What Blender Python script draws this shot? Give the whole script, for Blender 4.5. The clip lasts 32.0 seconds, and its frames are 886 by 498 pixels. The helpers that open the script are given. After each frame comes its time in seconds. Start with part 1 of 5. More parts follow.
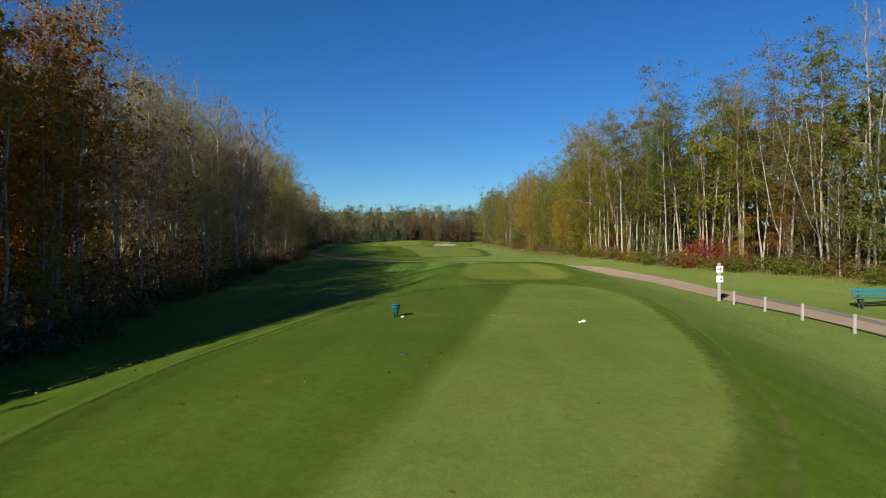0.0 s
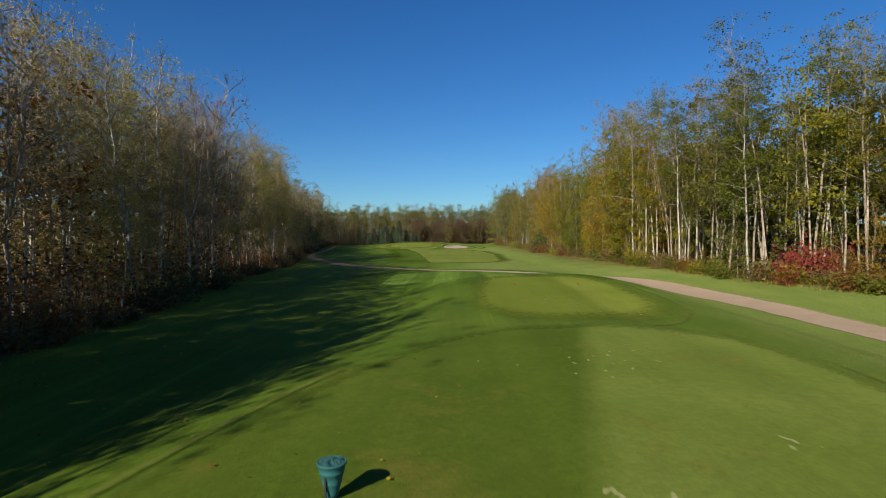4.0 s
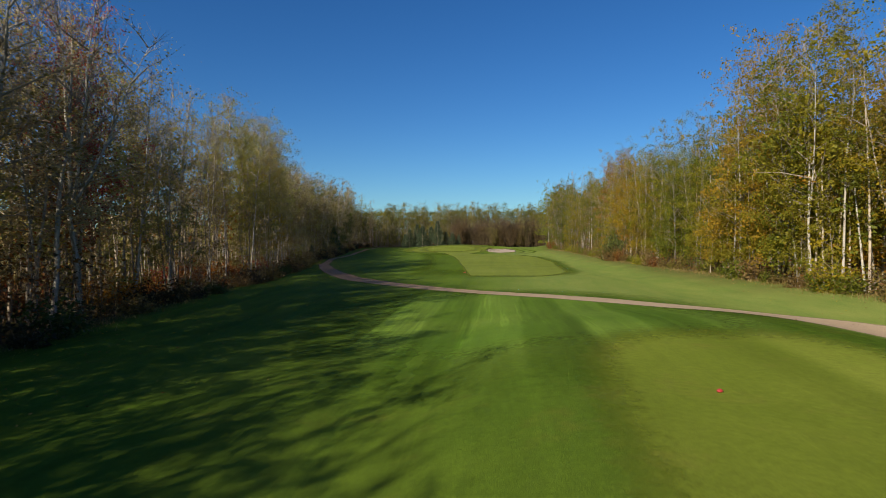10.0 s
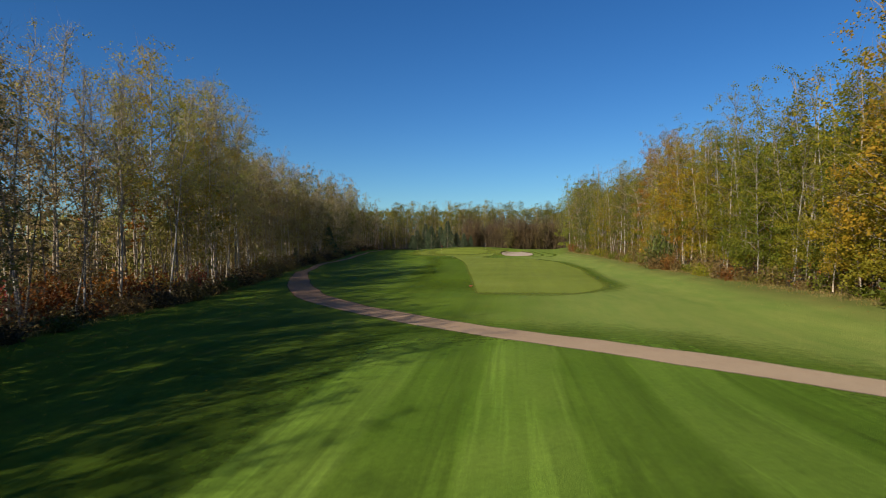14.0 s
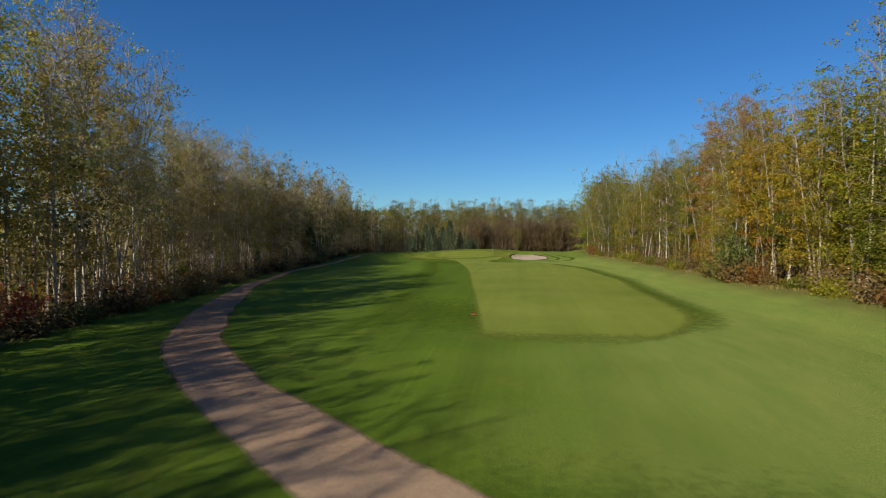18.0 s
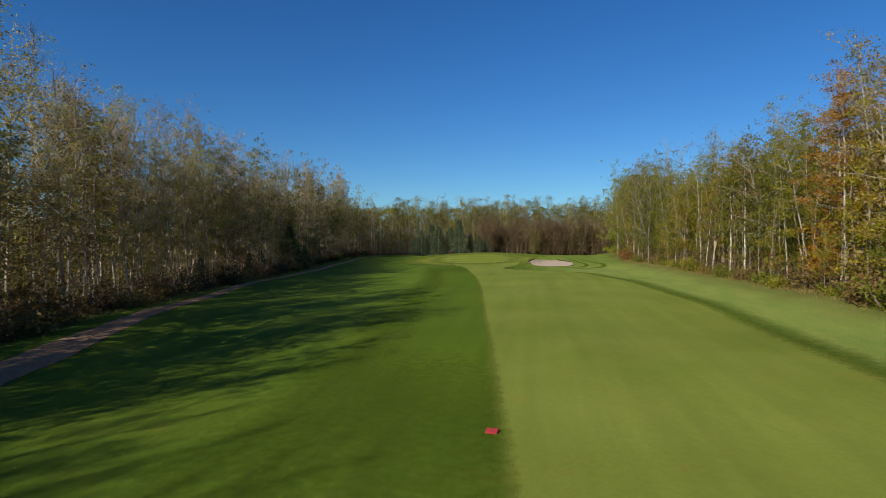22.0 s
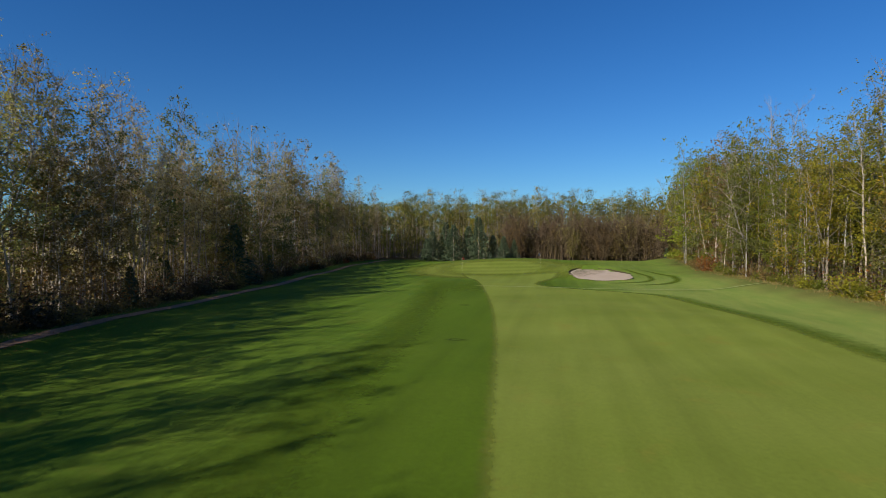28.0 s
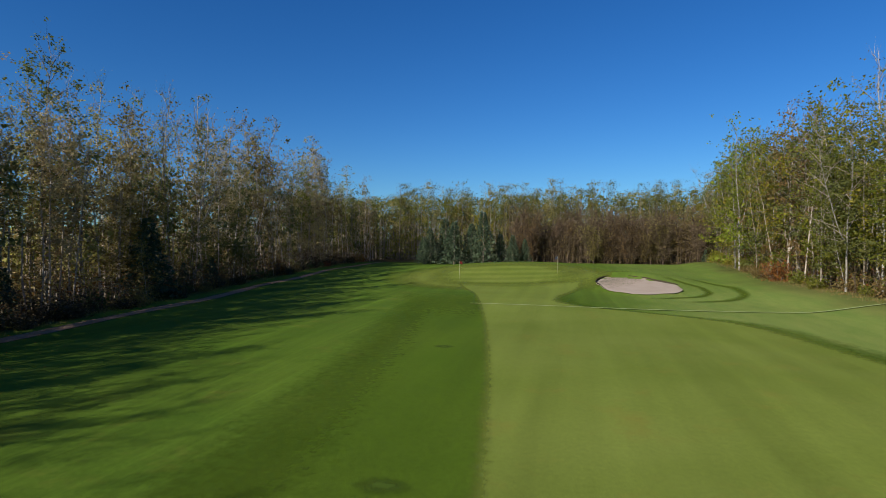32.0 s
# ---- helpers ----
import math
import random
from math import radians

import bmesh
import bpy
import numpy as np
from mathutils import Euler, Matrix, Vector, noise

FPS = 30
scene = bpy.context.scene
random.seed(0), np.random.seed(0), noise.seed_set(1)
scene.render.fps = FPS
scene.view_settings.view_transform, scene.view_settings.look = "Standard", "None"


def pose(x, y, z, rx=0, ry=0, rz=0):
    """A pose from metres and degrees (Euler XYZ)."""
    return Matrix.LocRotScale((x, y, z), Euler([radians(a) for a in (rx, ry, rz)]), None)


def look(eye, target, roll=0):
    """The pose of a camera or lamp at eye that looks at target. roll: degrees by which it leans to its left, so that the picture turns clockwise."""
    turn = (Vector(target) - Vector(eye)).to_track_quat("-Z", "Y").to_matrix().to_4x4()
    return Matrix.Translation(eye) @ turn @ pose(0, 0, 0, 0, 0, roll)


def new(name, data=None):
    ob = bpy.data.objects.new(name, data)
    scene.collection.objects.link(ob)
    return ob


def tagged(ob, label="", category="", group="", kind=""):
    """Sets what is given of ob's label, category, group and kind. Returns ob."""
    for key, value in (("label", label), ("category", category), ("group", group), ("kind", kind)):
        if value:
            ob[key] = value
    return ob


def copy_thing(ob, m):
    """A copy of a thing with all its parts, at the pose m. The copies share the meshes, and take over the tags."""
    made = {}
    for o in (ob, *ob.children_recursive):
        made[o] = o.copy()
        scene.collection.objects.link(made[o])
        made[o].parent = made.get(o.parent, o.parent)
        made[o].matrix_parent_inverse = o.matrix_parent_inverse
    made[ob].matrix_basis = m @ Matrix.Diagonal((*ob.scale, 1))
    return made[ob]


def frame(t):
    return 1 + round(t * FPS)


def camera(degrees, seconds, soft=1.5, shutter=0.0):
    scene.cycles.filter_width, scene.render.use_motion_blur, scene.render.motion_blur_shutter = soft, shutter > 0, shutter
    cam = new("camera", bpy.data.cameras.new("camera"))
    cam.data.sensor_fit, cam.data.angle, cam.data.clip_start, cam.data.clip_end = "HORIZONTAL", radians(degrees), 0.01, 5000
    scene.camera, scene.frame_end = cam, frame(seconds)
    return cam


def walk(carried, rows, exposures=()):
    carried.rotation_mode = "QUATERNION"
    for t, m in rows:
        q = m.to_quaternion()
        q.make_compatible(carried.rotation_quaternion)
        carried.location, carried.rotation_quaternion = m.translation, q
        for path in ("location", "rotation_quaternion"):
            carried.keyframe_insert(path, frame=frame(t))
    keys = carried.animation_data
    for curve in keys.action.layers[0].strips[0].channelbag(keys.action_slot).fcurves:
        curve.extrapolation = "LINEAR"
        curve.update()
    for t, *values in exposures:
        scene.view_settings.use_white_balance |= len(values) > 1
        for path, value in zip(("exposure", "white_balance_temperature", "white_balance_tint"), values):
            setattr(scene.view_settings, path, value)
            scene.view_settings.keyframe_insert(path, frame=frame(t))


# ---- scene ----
cam = camera(76.9, 32.0, 0.75, 0.5)
METRES, EYE, TILT, LEAN, TURN = 126.5, 3.92, 0.0, 0.0, 0.0
EXPOSURE = 0.56
ROWS = [
    (0.0, 0.0, 0.0, 0.0, -0.01, -1.37, 0.47),
    (0.5, 0.0001, 0.0096, 0.0, 0.01, -1.38, 0.45),
    (1.0, 0.0001, 0.0199, 0.0001, 0.31, -1.37, 0.46),
    (1.5, 0.0001, 0.0308, 0.0004, 0.6, -1.35, 0.44),
    (2.0, -0.0, 0.0422, 0.0008, 0.73, -1.34, 0.43),
    (2.5, -0.0002, 0.0542, 0.0011, 0.81, -1.32, 0.43),
    (3.0, -0.0004, 0.0664, 0.0017, 0.91, -1.31, 0.43),
    (3.5, -0.0008, 0.0791, 0.002, 0.99, -1.3, 0.43),
    (5.5, -0.004, 0.1339, 0.0034, 1.11, -1.37, 0.37),
    (6.0, -0.0045, 0.1484, 0.0035, 1.15, -1.34, 0.36),
    (6.5, -0.0047, 0.1629, 0.0033, 1.2, -1.32, 0.35),
    (7.0, -0.0049, 0.1777, 0.0032, 1.5, -1.29, 0.33),
    (7.5, -0.0052, 0.1925, 0.0033, 3.32, -1.26, 0.3),
    (8.0, -0.0055, 0.2073, 0.0033, 5.0, -1.21, 0.31),
    (8.5, -0.006, 0.2221, 0.0033, 5.21, -1.17, 0.3),
    (9.0, -0.0063, 0.2368, 0.0032, 5.28, -1.14, 0.29),
    (9.5, -0.0065, 0.2516, 0.0029, 5.36, -1.1, 0.27),
    (10.0, -0.0062, 0.2663, 0.0027, 5.43, -1.08, 0.27),
    (10.5, -0.0061, 0.2812, 0.0026, 5.47, -1.05, 0.24),
    (11.0, -0.006, 0.2961, 0.0026, 5.52, -1.03, 0.21),
    (11.5, -0.006, 0.3111, 0.0028, 5.55, -1.02, 0.22),
    (12.0, -0.0056, 0.3262, 0.0031, 5.57, -1.02, 0.2),
    (12.5, -0.0056, 0.3414, 0.0033, 6.06, -1.0, 0.2),
    (13.0, -0.006, 0.3565, 0.0033, 6.5, -1.0, 0.2),
    (13.5, -0.0065, 0.3719, 0.0035, 6.76, -0.98, 0.18),
    (15.5, -0.01, 0.4382, 0.004, 7.23, -0.91, 0.39),
    (16.0, -0.0107, 0.4549, 0.0042, 7.27, -0.9, 0.37),
    (16.5, -0.0115, 0.4718, 0.0042, 7.27, -0.88, 0.34),
    (17.0, -0.0126, 0.4888, 0.0043, 7.31, -0.87, 0.3),
    (17.5, -0.0139, 0.5061, 0.0041, 7.33, -0.86, 0.27),
    (18.0, -0.0156, 0.5233, 0.0042, 7.51, -0.85, 0.28),
    (18.5, -0.0172, 0.5405, 0.0043, 7.85, -0.83, 0.24),
    (19.0, -0.0193, 0.5579, 0.0045, 8.03, -0.84, 0.24),
    (19.5, -0.0209, 0.5753, 0.0047, 8.19, -0.82, 0.23),
    (20.0, -0.0223, 0.5926, 0.0048, 8.34, -0.81, 0.19),
    (20.5, -0.0238, 0.6103, 0.0052, 8.47, -0.78, 0.19),
    (21.0, -0.025, 0.6279, 0.0054, 8.54, -0.77, 0.19),
    (21.5, -0.0263, 0.6453, 0.0059, 8.63, -0.77, 0.16),
    (22.0, -0.0276, 0.6626, 0.0064, 8.66, -0.76, 0.11),
    (22.5, -0.0286, 0.6801, 0.0068, 8.69, -0.76, 0.1),
    (23.0, -0.0295, 0.6974, 0.0072, 8.71, -0.77, 0.07),
    (23.5, -0.0306, 0.7147, 0.0077, 8.69, -0.77, 0.06),
    (24.0, -0.0318, 0.7318, 0.0079, 8.69, -0.75, 0.03),
    (24.5, -0.0329, 0.7488, 0.0081, 8.69, -0.77, 0.01),
    (25.0, -0.0339, 0.7656, 0.008, 8.83, -0.75, 0.02),
    (25.5, -0.0351, 0.7822, 0.0081, 9.44, -0.74, -0.02),
    (27.5, -0.0386, 0.8509, 0.0104, 11.28, -0.8, 0.09),
    (28.0, -0.04, 0.8677, 0.0104, 11.47, -0.77, 0.07),
    (28.5, -0.0411, 0.8841, 0.0106, 11.63, -0.8, 0.03),
    (29.0, -0.0423, 0.9006, 0.0105, 11.73, -0.83, -0.01),
    (29.5, -0.0434, 0.9169, 0.0103, 11.76, -0.82, -0.02),
    (30.0, -0.0445, 0.9332, 0.0104, 11.81, -0.82, -0.06),
    (30.5, -0.0455, 0.9495, 0.0104, 11.85, -0.81, -0.06),
    (31.0, -0.0471, 0.9657, 0.0104, 12.07, -0.81, -0.09),
    (31.5, -0.0484, 0.982, 0.0105, 12.35, -0.81, -0.1),
    (32.0, -0.05, 0.9981, 0.0108, 12.53, -0.83, -0.12),
]
walk(cam, [(t, pose(0, 0, EYE, TILT, LEAN, TURN) @ pose(METRES * x, METRES * y, METRES * z, 90 + pitch, roll, yaw)) for t, x, y, z, yaw, pitch, roll in ROWS], exposures=[(t, EXPOSURE + e, k, 10) for t, e, k in ((0, -0.06, 6650), (4, -0.05, 6900), (8, -0.02, 7100), (12, 0, 7250), (17, 0, 7200), (20, 0, 7100), (24, -0.03, 6800), (28, -0.05, 6650), (32, -0.08, 6350))])

# ---- world, sun ----
SUN_EL, SUN_AZ = radians(29), radians(213)
sun = new("sun", bpy.data.lights.new("sun", "SUN"))
sun.data.energy, sun.data.angle, sun.data.color = 5.0, radians(0.53), (1.0, 0.91, 0.78)
sun.matrix_world = look((0, 0, 60), (-math.sin(SUN_AZ) * math.cos(SUN_EL), -math.cos(SUN_AZ) * math.cos(SUN_EL), 60 - math.sin(SUN_EL)))
world = bpy.data.worlds.new("sky")
scene.world = world
world.use_nodes = True
wn, wl = world.node_tree.nodes, world.node_tree.links
sky = wn.new("ShaderNodeTexSky")
sky.sky_type, sky.sun_disc, sky.sun_elevation, sky.sun_rotation = "NISHITA", False, SUN_EL, SUN_AZ
sky.air_density, sky.dust_density, sky.ozone_density = 1.0, 0.1, 3.0
wn["Background"].inputs["Strength"].default_value = 0.05
tint = wn.new("ShaderNodeHueSaturation")
tint.inputs["Saturation"].default_value = 1.27
deep = wn.new("ShaderNodeMix")
deep.data_type, deep.blend_type = "RGBA", "MULTIPLY"
deep.inputs["Factor"].default_value, deep.inputs[7].default_value = 1.0, (0.59, 1.0, 1.42, 1)
wl.new(sky.outputs["Color"], tint.inputs["Color"])
wl.new(tint.outputs["Color"], deep.inputs[6])
wl.new(deep.outputs[2], wn["Background"].inputs["Color"])


# ---- materials ----
def material(name, rough=0.9, spec=0.25):
    m = bpy.data.materials.new(name)
    m.use_nodes = True
    b = m.node_tree.nodes["Principled BSDF"]
    b.inputs["Roughness"].default_value = rough
    b.inputs["Specular IOR Level"].default_value = spec
    return m, m.node_tree.nodes, m.node_tree.links, b


def coords(n, l, scale=(1, 1, 1), turn=0.0, shift=0.0):
    g, mp = n.new("ShaderNodeNewGeometry"), n.new("ShaderNodeMapping")
    mp.inputs["Scale"].default_value = scale
    mp.inputs["Rotation"].default_value = (0, 0, turn)
    mp.inputs["Location"].default_value = (shift, 0, 0)
    l.new(g.outputs["Position"], mp.inputs["Vector"])
    return mp.outputs["Vector"]


def noise_tex(n, l, vec, scale, detail=4, rough=0.6):
    t = n.new("ShaderNodeTexNoise")
    t.inputs["Scale"].default_value, t.inputs["Detail"].default_value, t.inputs["Roughness"].default_value = scale, detail, rough
    l.new(vec, t.inputs["Vector"])
    return t.outputs["Fac"]


def ramp(n, l, fac, stops):
    r = n.new("ShaderNodeValToRGB")
    while len(r.color_ramp.elements) < len(stops):
        r.color_ramp.elements.new(0.5)
    for e, (p, c) in zip(r.color_ramp.elements, stops):
        e.position, e.color = p, (*c, 1) if len(c) == 3 else c
    l.new(fac, r.inputs["Fac"])
    return r.outputs["Color"]


def grey(v):
    return (v, v, v)


def mix(n, l, a, b, fac, mode="MIX"):
    x = n.new("ShaderNodeMix")
    x.data_type, x.blend_type = "RGBA", mode
    for sock, v in ((x.inputs["Factor"], fac), (x.inputs[6], a), (x.inputs[7], b)):
        if isinstance(v, (int, float)):
            sock.default_value = v
        elif isinstance(v, tuple):
            sock.default_value = (*v, 1)
        else:
            l.new(v, sock)
    return x.outputs[2]


def bump(n, l, b, height, strength, dist=0.02):
    u = n.new("ShaderNodeBump")
    u.inputs["Strength"].default_value, u.inputs["Distance"].default_value = strength, dist
    l.new(height, u.inputs["Height"])
    l.new(u.outputs["Normal"], b.inputs["Normal"])


def ragged_rim(n, l, b, p, scale):
    """Lets a laid sheet end in an uneven, broken edge where its attribute rim runs out."""
    a, ad, t, x = n.new("ShaderNodeAttribute"), n.new("ShaderNodeMath"), n.new("ShaderNodeBsdfTransparent"), n.new("ShaderNodeMixShader")
    a.attribute_name = "rim"
    l.new(a.outputs["Fac"], ad.inputs[0])
    l.new(ramp(n, l, noise_tex(n, l, p, scale, 5, 0.7), [(0.3, grey(0.0)), (0.7, grey(0.3))]), ad.inputs[1])
    l.new(ramp(n, l, ad.outputs[0], [(0.30, grey(0.0)), (0.95, grey(1.0))]), x.inputs["Fac"])
    l.new(t.outputs["BSDF"], x.inputs[1])
    l.new(b.outputs["BSDF"], x.inputs[2])
    l.new(x.outputs["Shader"], n["Material Output"].inputs["Surface"])


def turf(name, light, dark, stripe=None, streak=0.5, turn=0.0, bumpy=0.6, worn=None, soft=True, scuffs=0.0, blade=0.6):
    """Mown grass: patches, streaks along the mowing, blade grain; stripe = (width, turn, strength, shift)."""
    light, dark, worn = (tuple(0.82 * c for c in v) if v else v for v in (light, dark, worn))
    m, n, l, b = material(name, 0.9, 0.06)
    p = coords(n, l)
    patch = noise_tex(n, l, p, 0.16, 5, 0.62)
    col = mix(n, l, dark, light, ramp(n, l, patch, [(0.30, grey(0.0)), (0.72, grey(1.0))]))
    streaks = noise_tex(n, l, coords(n, l, (0.75, 0.035, 1), turn), 1.0, 4, 0.6)
    col = mix(n, l, col, ramp(n, l, streaks, [(0.3, grey(0.62)), (0.7, grey(1.35))]), streak, "MULTIPLY")
    if stripe:
        w, a, k, shift = stripe
        t = n.new("ShaderNodeTexWave")
        t.bands_direction, t.wave_profile = "X", "SIN"
        t.inputs["Scale"].default_value, t.inputs["Distortion"].default_value = math.pi / (20 * w), 0.3
        t.inputs["Detail Scale"].default_value = 0.4
        l.new(coords(n, l, (1, 1, 0), a, shift), t.inputs["Vector"])
        col = mix(n, l, col, ramp(n, l, t.outputs["Fac"], [(0.42, (0.60, 0.72, 0.36)), (0.58, grey(1.27))]), k, "MULTIPLY")
    if worn:
        spots = noise_tex(n, l, p, 0.55, 6, 0.7)
        col = mix(n, l, col, worn, ramp(n, l, spots, [(0.56, grey(0)), (0.75, grey(0.55))]))
    if scuffs:
        for a, k in ((0.42, 0.0), (-0.30, 7.0), (0.95, 3.0)):
            line = noise_tex(n, l, coords(n, l, (1.1, 0.022, 1), a, k), 1.0, 4, 0.62)
            col = mix(n, l, col, ramp(n, l, line, [(0.36, grey(0.84)), (0.46, grey(1.0)), (0.60, grey(1.0)), (0.66, grey(1.28)), (0.72, grey(1.0))]), scuffs, "MULTIPLY")
    grain = noise_tex(n, l, p, 38, 5, 0.75)
    col = mix(n, l, col, ramp(n, l, grain, [(0.25, grey(0.45)), (0.75, grey(1.5))]), blade, "MULTIPLY")
    tuft = noise_tex(n, l, p, 7, 4, 0.7)
    col = mix(n, l, col, ramp(n, l, tuft, [(0.3, grey(0.75)), (0.7, grey(1.2))]), blade, "MULTIPLY")
    l.new(col, b.inputs["Base Color"])
    bump(n, l, b, grain, bumpy, 0.03)
    if soft:
        ragged_rim(n, l, b, p, 3.0)
    return m


def ground_material():
    """Rough grass that turns to leaf litter and brown stalks where the attribute wild is 1."""
    m = turf("rough_grass", (0.117, 0.186, 0.019), (0.075, 0.142, 0.012), streak=0.3, turn=0.15, bumpy=0.7, worn=(0.17, 0.17, 0.028), soft=False, scuffs=0.6)
    n, l = m.node_tree.nodes, m.node_tree.links
    b = n["Principled BSDF"]
    grass = b.inputs["Base Color"].links[0].from_socket
    p = coords(n, l)
    litter = ramp(n, l, noise_tex(n, l, p, 9, 6, 0.75), [(0.3, (0.030, 0.021, 0.012)), (0.5, (0.085, 0.055, 0.026)), (0.68, (0.16, 0.10, 0.045)), (0.8, (0.26, 0.18, 0.08))])
    scrub = ramp(n, l, noise_tex(n, l, p, 0.06, 6, 0.65), [(0.40, (0, 0, 0, 1)), (0.60, grey(0.75))])
    litter = mix(n, l, litter, (0.060, 0.072, 0.020), scrub)
    a = n.new("ShaderNodeAttribute")
    a.attribute_name = "wild"
    d = n.new("ShaderNodeAttribute")
    d.attribute_name = "dry"
    dry = ramp(n, l, noise_tex(n, l, coords(n, l, (1, 0.25, 1)), 0.9, 5, 0.65), [(0.3, (0.138, 0.208, 0.045)), (0.7, (0.208, 0.250, 0.063))])
    dry = mix(n, l, dry, ramp(n, l, noise_tex(n, l, p, 30, 5, 0.75), [(0.25, grey(0.5)), (0.75, grey(1.45))]), 0.75, "MULTIPLY")
    grass = mix(n, l, grass, dry, d.outputs["Fac"])
    l.new(mix(n, l, grass, litter, a.outputs["Fac"]), b.inputs["Base Color"])
    return m


def gravel_material():
    m, n, l, b = material("packed_gravel", 0.95, 0.2)
    p = coords(n, l)
    col = mix(n, l, (0.325, 0.246, 0.166), (0.415, 0.325, 0.228), noise_tex(n, l, p, 0.5, 5, 0.6))
    fine = noise_tex(n, l, p, 45, 4, 0.8)
    col = mix(n, l, col, ramp(n, l, fine, [(0.3, grey(0.6)), (0.7, grey(1.3))]), 0.7, "MULTIPLY")
    tracks = noise_tex(n, l, p, 1.6, 5, 0.65)
    col = mix(n, l, col, (0.25, 0.175, 0.12), ramp(n, l, tracks, [(0.50, grey(0)), (0.75, grey(0.35))]))
    # leaf litter, with the browner look of the tree-shaded path mixed into its colour
    a = n.new("ShaderNodeAttribute")
    a.attribute_name = "litter"
    shaded_litter = ramp(n, l, noise_tex(n, l, p, 8, 6, 0.75), [(0.30, (0.110, 0.066, 0.036)), (0.52, (0.235, 0.142, 0.082)), (0.75, (0.38, 0.245, 0.148))])
    l.new(mix(n, l, col, shaded_litter, a.outputs["Fac"]), b.inputs["Base Color"])
    bump(n, l, b, fine, 0.6, 0.02)
    ragged_rim(n, l, b, p, 5.0)
    return m


def sand_material():
    m, n, l, b = material("bunker_sand", 0.95, 0.15)
    p = coords(n, l)
    col = mix(n, l, (0.31, 0.248, 0.195), (0.42, 0.352, 0.285), noise_tex(n, l, p, 0.8, 5, 0.6))
    rake = noise_tex(n, l, coords(n, l, (0.5, 6, 1), 0.4), 1.5, 4, 0.6)
    col = mix(n, l, col, ramp(n, l, rake, [(0.3, grey(0.85)), (0.7, grey(1.1))]), 0.6, "MULTIPLY")
    l.new(col, b.inputs["Base Color"])
    bump(n, l, b, rake, 0.5, 0.06)
    return m


def plain(name, colour, rough=0.6, spec=0.4, metal=0.0, vary=0.18, scale=14):
    m, n, l, b = material(name, rough, spec)
    b.inputs["Metallic"].default_value = metal
    p = coords(n, l)
    v = noise_tex(n, l, p, scale, 5, 0.65)
    lo, hi = tuple(c * (1 - vary) for c in colour), tuple(min(1, c * (1 + vary)) for c in colour)
    w = noise_tex(n, l, p, scale * 0.15, 3, 0.5)
    col = mix(n, l, lo, hi, v)
    col = mix(n, l, col, ramp(n, l, w, [(0.35, grey(0.8)), (0.65, grey(1.1))]), 0.5, "MULTIPLY")
    l.new(col, b.inputs["Base Color"])
    bump(n, l, b, v, 0.25, 0.004)
    return m


def leaf_material(name, a, b_, glow=0.54):
    """Leaves: hue varies leaf by leaf and tree by tree, light passes through."""
    m, n, l, b = material(name, 0.6, 0.25)
    g, o = n.new("ShaderNodeNewGeometry"), n.new("ShaderNodeObjectInfo")
    col = mix(n, l, a, b_, g.outputs["Random Per Island"])
    h = n.new("ShaderNodeHueSaturation")
    mr, mv = n.new("ShaderNodeMapRange"), n.new("ShaderNodeMapRange")
    mr.inputs["To Min"].default_value, mr.inputs["To Max"].default_value = 0.482, 0.515
    mv.inputs["To Min"].default_value, mv.inputs["To Max"].default_value = 0.75, 1.25
    l.new(o.outputs["Random"], mr.inputs["Value"])
    patch = noise_tex(n, l, coords(n, l), 0.35, 2, 0.5)
    l.new(patch, mv.inputs["Value"])
    l.new(mr.outputs["Result"], h.inputs["Hue"])
    l.new(mv.outputs["Result"], h.inputs["Value"])
    l.new(col, h.inputs["Color"])
    l.new(h.outputs["Color"], b.inputs["Base Color"])
    t, x = n.new("ShaderNodeBsdfTranslucent"), n.new("ShaderNodeMixShader")
    l.new(h.outputs["Color"], t.inputs["Color"])
    x.inputs["Fac"].default_value = glow
    l.new(b.outputs["BSDF"], x.inputs[1])
    l.new(t.outputs["BSDF"], x.inputs[2])
    l.new(x.outputs["Shader"], n["Material Output"].inputs["Surface"])
    return m


def bark_material(name, pale, dark, share=0.5):
    m, n, l, b = material(name, 0.9, 0.15)
    p = coords(n, l, (6, 6, 2.5))
    v = noise_tex(n, l, p, 1.2, 5, 0.7)
    col = ramp(n, l, v, [(share - 0.14, dark), (share, tuple((2 * c + d) / 3 for c, d in zip(pale, dark))), (share + 0.1, pale)])
    o = n.new("ShaderNodeObjectInfo")
    k = n.new("ShaderNodeMapRange")
    k.inputs["To Min"].default_value, k.inputs["To Max"].default_value = 0.6, 1.15
    l.new(o.outputs["Random"], k.inputs["Value"])
    col = mix(n, l, col, k.outputs["Result"], 1.0, "MULTIPLY")
    l.new(col, b.inputs["Base Color"])
    bump(n, l, b, v, 0.4, 0.01)
    return m


GRASS = ground_material()
TEE = turf("tee_turf", (0.176, 0.224, 0.044), (0.108, 0.160, 0.022), stripe=(5.5, 0.21, 0.86, 5.1), streak=0.3, turn=0.21, bumpy=0.5, worn=(0.21, 0.17, 0.035))
WORN_TEE = turf("worn_tee_turf", (0.236, 0.280, 0.044), (0.166, 0.220, 0.027), stripe=(5.6, 0.06, 0.48, -0.94), streak=0.2, turn=0.06, bumpy=0.5, worn=(0.22, 0.20, 0.042), scuffs=0.2)
FAIRWAY = turf("fairway_turf", (0.196, 0.246, 0.045), (0.151, 0.202, 0.029), streak=0.3, bumpy=0.3, worn=(0.22, 0.20, 0.035), blade=0.4)
